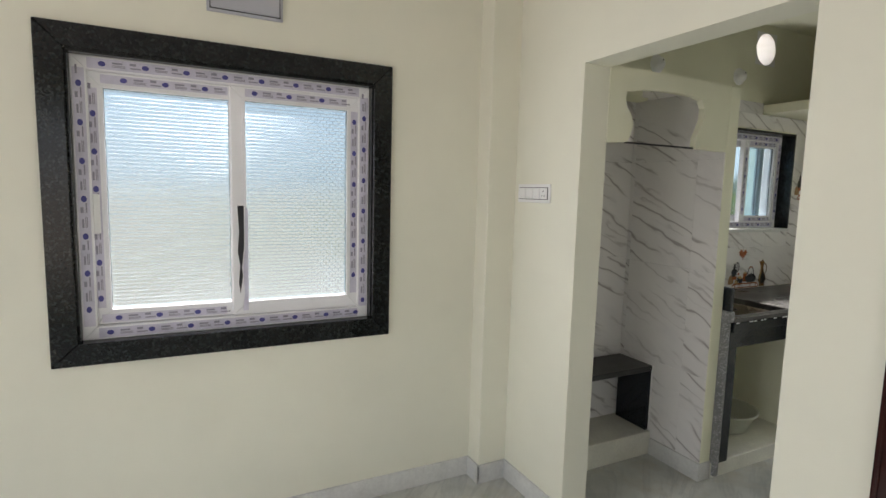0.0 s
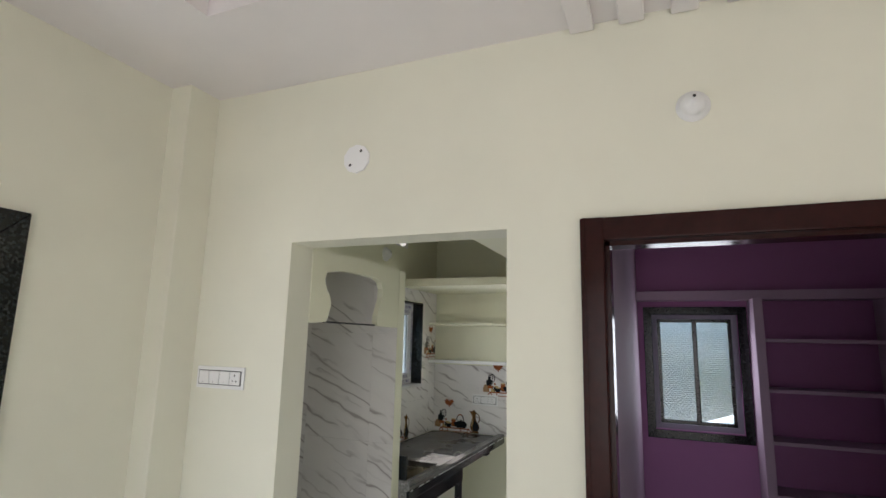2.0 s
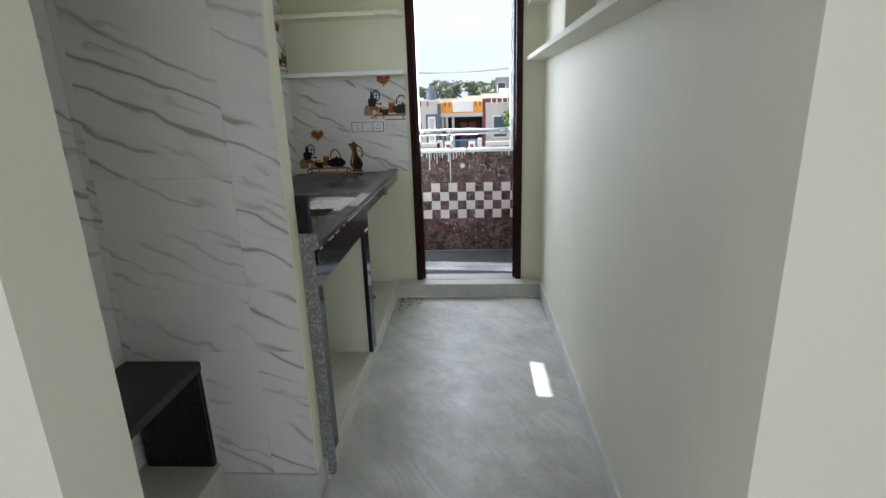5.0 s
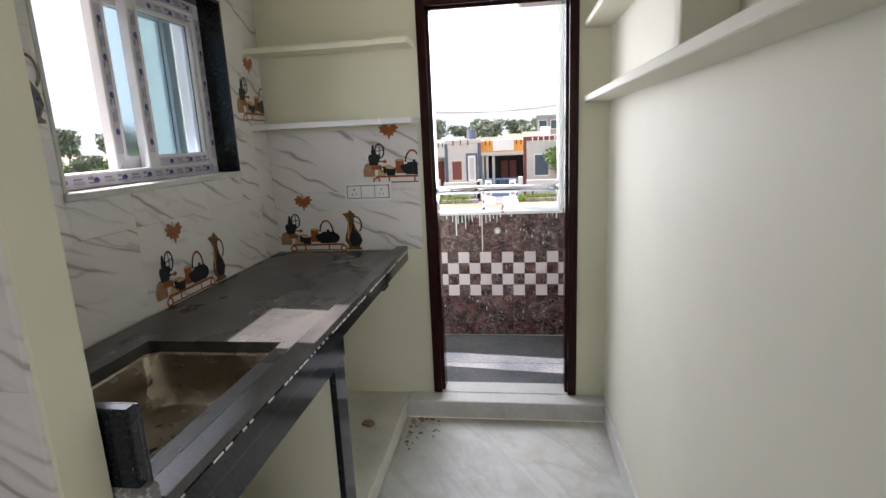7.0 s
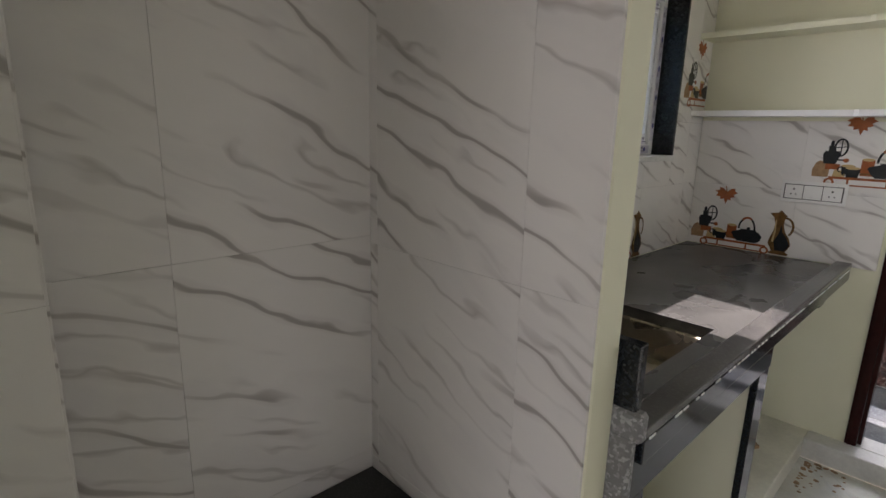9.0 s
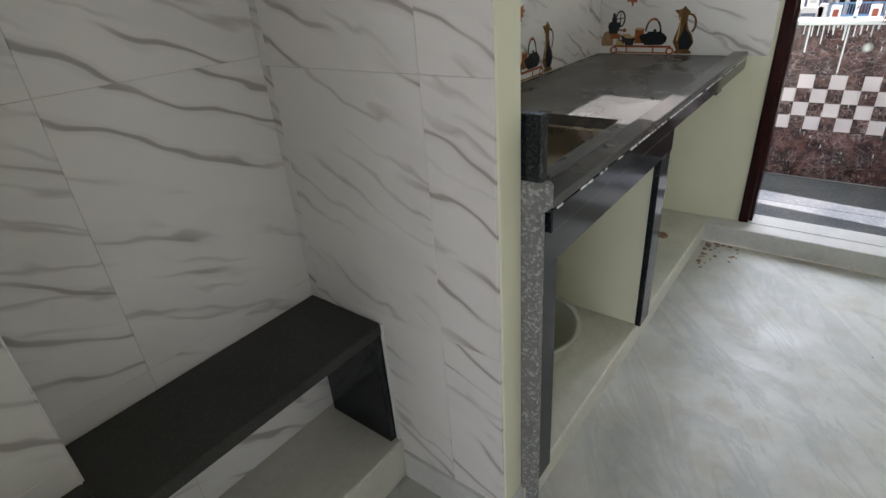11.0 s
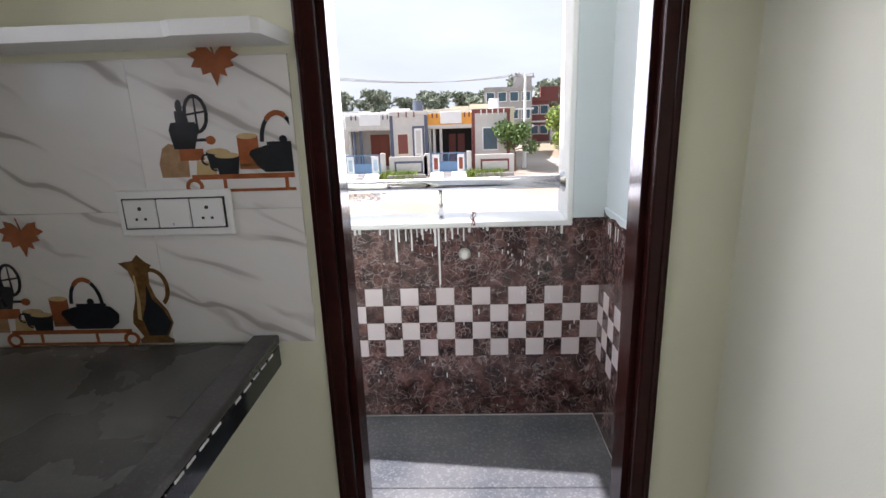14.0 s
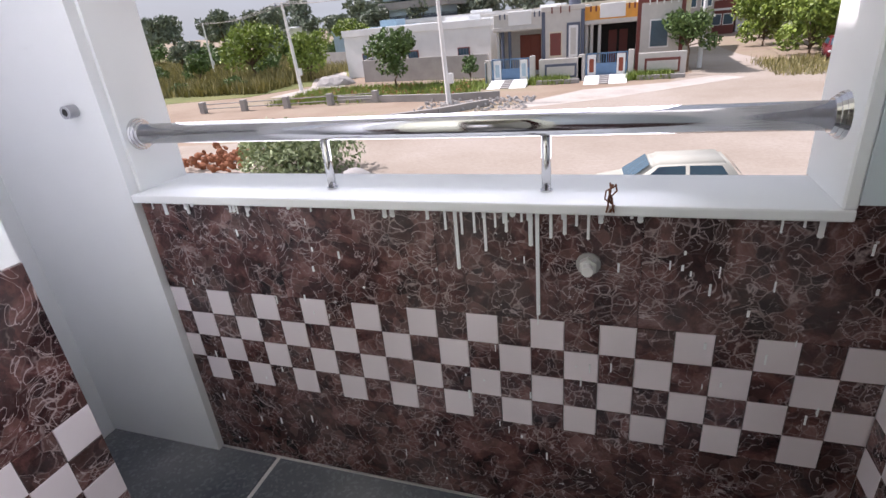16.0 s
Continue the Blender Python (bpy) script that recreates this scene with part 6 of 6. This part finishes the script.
tiling("y", 2.465, [-0.919, -0.787], [0.151, 0.62, 1.22, 1.82, 2.2], 0.007, TILE, OBS["wall_nook_column"])
tiling("y", 3.148, [-0.9208, -0.892, -0.445, -0.286], [0.106, 0.60, 1.20, 1.82, 2.198], -0.008, TILE, OBS["wall_partition"])

# balcony wall tiles: brown panels with a chequered band
ZC = [0.316 + 0.0843 * k for k in range(5)]
PW_ = 0.0815
tiling("y", 6.384, [-1.047, -0.62, -0.157, 0.313, 0.800], [0.004, 0.316], -0.009, BROWN, parapet)
tiling("y", 6.384, [-1.047, -0.62, -0.157, 0.313, 0.800], [0.6532, 0.934], -0.009, BROWN, parapet)
tiling("y", 6.384, [0.670, 0.800], [0.9345, 0.980], -0.009, BROWN, parapet)
for c in range(23):
    for r in range(4):
        u1 = 0.8025 - PW_ * c
        u0 = max(u1 - PW_, -1.047)
        piece("mosaic_tile", "y", 6.384, u0 + 0.0007, ZC[3 - r] + 0.0007, min(u1, 0.800) - 0.0007, ZC[4 - r] - 0.0007, -0.0095, WHITETILE if (c + r) % 2 == 0 else BROWN, parapet)
right = OBS["wall_balcony_right"]
tiling("x", 0.808, [5.378, 5.88, 6.374], [0.004, 0.316], -0.009, BROWN, right)
tiling("x", 0.808, [5.378, 5.88, 6.374], [0.6532, 0.998], -0.009, BROWN, right)
for c in range(12):
    for r in range(4):
        u1 = 6.374 - PW_ * c
        piece("mosaic_tile", "x", 0.808, max(u1 - PW_, 5.378) + 0.0007, ZC[3 - r] + 0.0007, u1 - 0.0007, ZC[4 - r] - 0.0007, -0.0095, WHITETILE if (c + r) % 2 == 1 else BROWN, right)
stubw = OBS["wall_balcony_stub"]
tiling("x", -0.807, [5.378, 5.884], [0.004, 0.316], 0.009, BROWN, stubw)
tiling("x", -0.807, [5.378, 5.884], [0.6532, 0.99], 0.009, BROWN, stubw)
for c in range(6):
    for r in range(4):
        u1 = 5.884 - PW_ * c
        u0 = max(u1 - PW_, 5.378)
        piece("mosaic_tile", "x", -0.807, u0 + 0.0007, ZC[3 - r] + 0.0007, u1 - 0.0007, ZC[4 - r] - 0.0007, 0.0095, WHITETILE if (c + r) % 2 == 0 else BROWN, stubw)
balc_floor = OBS["floor_balcony"]
for a, b in ((-1.545, -0.824), (-0.806, 0.797)):
    piece("slab", "z", -0.008, a, 5.395, b, 5.873, 0.008, SLATE, balc_floor, 0.003)
    piece("slab", "z", -0.008, a, 5.877, b, 6.372, 0.008, SLATE, balc_floor, 0.003)

# ---- printed still life on the glazed tiles ----
P_DARK = plain("print_black_iron", (0.018, 0.020, 0.024), 0.2, var=0.2, scale=30, bump=0)
P_BRONZE = plain("print_bronze", (0.16, 0.085, 0.03), 0.2, var=0.6, scale=35, bump=0)
P_TERRA = plain("print_terracotta", (0.33, 0.10, 0.035), 0.2, var=0.25, scale=40, bump=0)
P_TAN = plain("print_sackcloth", (0.36, 0.22, 0.12), 0.2, var=0.25, scale=50, bump=0)
P_RIM = plain("print_pale_straw", (0.55, 0.40, 0.20), 0.2, var=0.15, scale=50, bump=0)


def disc(cx, cy, rx, ry, n=16, a0=0, a1=360):
    return [(cx + rx * math.cos(radians(a0 + (a1 - a0) * k / n)), cy + ry * math.sin(radians(a0 + (a1 - a0) * k / n))) for k in range(n if a1 - a0 == 360 else n + 1)]


def arc(cx, cy, rx, ry, w, a0, a1, n=14):
    """A band along an arc, as four-cornered pieces."""
    out = []
    for k in range(n):
        q = []
        for a, s in ((k, 0), (k + 1, 0), (k + 1, 1), (k, 1)):
            t = radians(a0 + (a1 - a0) * a / n)
            q.append((cx + (rx - w * s) * math.cos(t), cy + (ry - w * s) * math.sin(t)))
        out.append(q)
    return out


def rect(a, b, c, d):
    return [(a, b), (c, b), (c, d), (a, d)]


def still_life():
    """Flat shapes (material number, outline) of a tray with grinder, cups, jar and kettle, a ewer and a maple leaf."""
    D, B, T, S, R = range(5)
    s = [(T, rect(0.075, 0.036, 0.335, 0.046)), (T, rect(0.085, 0.010, 0.325, 0.016))]
    for x in (0.068, 0.322):
        s += [(T, q) for q in arc(x + 0.010, 0.022, 0.018, 0.018, 0.008, 0, 360, 12)]
    s += [(T, rect(0.135, 0.014, 0.142, 0.036)), (T, rect(0.255, 0.014, 0.262, 0.036)), (R, [(0.085, 0.046), (0.125, 0.046), (0.128, 0.070), (0.090, 0.075)])]
    s.append((S, [(0.018, 0.042), (0.072, 0.042), (0.074, 0.080), (0.055, 0.104), (0.040, 0.110), (0.026, 0.100), (0.016, 0.070)]))
    s += [(T, rect(0.058, 0.075, 0.105, 0.098)), (D, [(0.050, 0.098), (0.090, 0.098), (0.102, 0.135), (0.096, 0.150), (0.050, 0.150), (0.044, 0.135)]), (D, rect(0.060, 0.148, 0.082, 0.172)), (D, disc(0.070, 0.180, 0.007, 0.014, 8)), (D, rect(0.095, 0.112, 0.125, 0.118)), (T, disc(0.122, 0.114, 0.010, 0.009, 8))]
    s += [(D, q) for q in arc(0.100, 0.165, 0.024, 0.038, 0.007, 0, 360, 16)]
    s += [(D, [(0.098, 0.130), (0.103, 0.130), (0.102, 0.200), (0.099, 0.200)]), (D, [(0.080, 0.162), (0.122, 0.168), (0.122, 0.172), (0.080, 0.166)])]
    for x, z, k in ((0.115, 0.058, 1.0), (0.130, 0.046, 1.1)):
        s += [(D, [(x, z), (x + 0.034 * k, z), (x + 0.040 * k, z + 0.034 * k), (x - 0.006 * k, z + 0.034 * k)]), (R, disc(x + 0.017 * k, z + 0.034 * k, 0.022 * k, 0.006, 12))]
        s += [(D, q) for q in arc(x - 0.006, z + 0.018, 0.011, 0.012, 0.004, 80, 290, 6)]
    s += [(T, rect(0.172, 0.055, 0.212, 0.120)), (R, disc(0.192, 0.120, 0.020, 0.006, 12)), (B, rect(0.172, 0.060, 0.212, 0.066))]
    s += [(D, [(0.205, 0.062), (0.220, 0.048), (0.295, 0.048), (0.312, 0.062), (0.316, 0.082), (0.300, 0.100), (0.262, 0.108), (0.222, 0.100), (0.196, 0.092), (0.192, 0.084)]), (D, disc(0.260, 0.112, 0.008, 0.008, 8)), (D, rect(0.228, 0.102, 0.292, 0.108))]
    s += [(D, q) for q in arc(0.252, 0.108, 0.036, 0.058, 0.008, 0, 60, 6)]
    s += [(T, q) for q in arc(0.252, 0.108, 0.037, 0.060, 0.010, 60, 130, 6)]
    s += [(D, q) for q in arc(0.252, 0.108, 0.036, 0.058, 0.008, 130, 180, 6)]
    ew = [(0.352, 0.012), (0.422, 0.012), (0.424, 0.020), (0.412, 0.028), (0.428, 0.060), (0.420, 0.090), (0.400, 0.120), (0.392, 0.150), (0.394, 0.180), (0.402, 0.192), (0.390, 0.200), (0.376, 0.216), (0.364, 0.202), (0.335, 0.198), (0.352, 0.180), (0.360, 0.150), (0.356, 0.115), (0.346, 0.085), (0.342, 0.060), (0.360, 0.028), (0.350, 0.020)]
    s.append((B, ew))
    s += [(D, [(0.372, 0.030), (0.408, 0.030), (0.424, 0.060), (0.412, 0.090), (0.392, 0.115), (0.384, 0.150), (0.378, 0.110), (0.364, 0.070)]), (R, [(0.354, 0.070), (0.362, 0.066), (0.366, 0.110), (0.364, 0.170), (0.360, 0.170), (0.360, 0.120)])]
    s += [(B, q) for q in arc(0.398, 0.140, 0.034, 0.046, 0.009, -55, 100, 12)]
    leaf = [(0.150, 0.215), (0.158, 0.238), (0.171, 0.233), (0.168, 0.247), (0.186, 0.252), (0.180, 0.262), (0.197, 0.271), (0.183, 0.280), (0.185, 0.292), (0.167, 0.289), (0.156, 0.279), (0.151, 0.272),
            (0.146, 0.279), (0.136, 0.290), (0.118, 0.295), (0.120, 0.282), (0.101, 0.276), (0.114, 0.266), (0.106, 0.252), (0.124, 0.250), (0.126, 0.237), (0.141, 0.241)]
    s.append((T, [(0.149, 0.270), (0.153, 0.270), (0.146, 0.302), (0.143, 0.301)]))
    s.append((T, leaf))
    return s


def clip_u(poly, lim, keep_low=True):
    out = []
    for (a, b), (c, d) in zip(poly, poly[1:] + poly[:1]):
        ia, ic = (a <= lim) == keep_low, (c <= lim) == keep_low
        if ia:
            out.append((a, b))
        if ia != ic:
            out.append((lim, b + (d - b) * (lim - a) / (c - a)))
    return out


def print_at(plane, w, side, u0, v0, lo, hi, parent):
    """The printed picture on a tile wall, from lo to hi of its width."""
    vs, fs, ms = [], [], []
    for k, (m, poly) in enumerate(still_life()):
        poly = clip_u(clip_u(poly, hi), lo, False)
        if len(poly) < 3:
            continue
        j = len(vs)
        d = w + side * (0.0008 + 0.00002 * k)
        vs += [(d, u0 + a, v0 + b) if plane == "x" else (u0 + a, d, v0 + b) for a, b in ((1.12 * a, 1.06 * b) for a, b in poly)]
        fs.append(tuple(range(j, j + len(poly))))
        ms.append(m)
    ob = mesh_ob("printed_picture", vs, fs, [P_DARK, P_BRONZE, P_TERRA, P_TAN, P_RIM], parent)
    ob.data.polygons.foreach_set("material_index", ms)
    return tagged(ob, "printed ewer, kettle, cups and maple leaf", "", "", "stuff")


FX, FY = KIT_L + 0.007, KIT_D - 0.008
print_at("y", FY, -1, -0.958, 0.914, 0.0, 0.45, kit_door_wall)
print_at("y", FY, -1, -0.466, 1.268, 0.0, 0.275, kit_door_wall)
for y0, z0, lo, hi in ((4.23, 0.914, 0, 0.45), (3.25, 0.914, 0, 0.45), (3.458, 1.570, 0.325, 0.434), (4.967, 1.610, 0, 0.255)):
    print_at("x", FX, 1, y0, z0, lo, hi, kit_left)
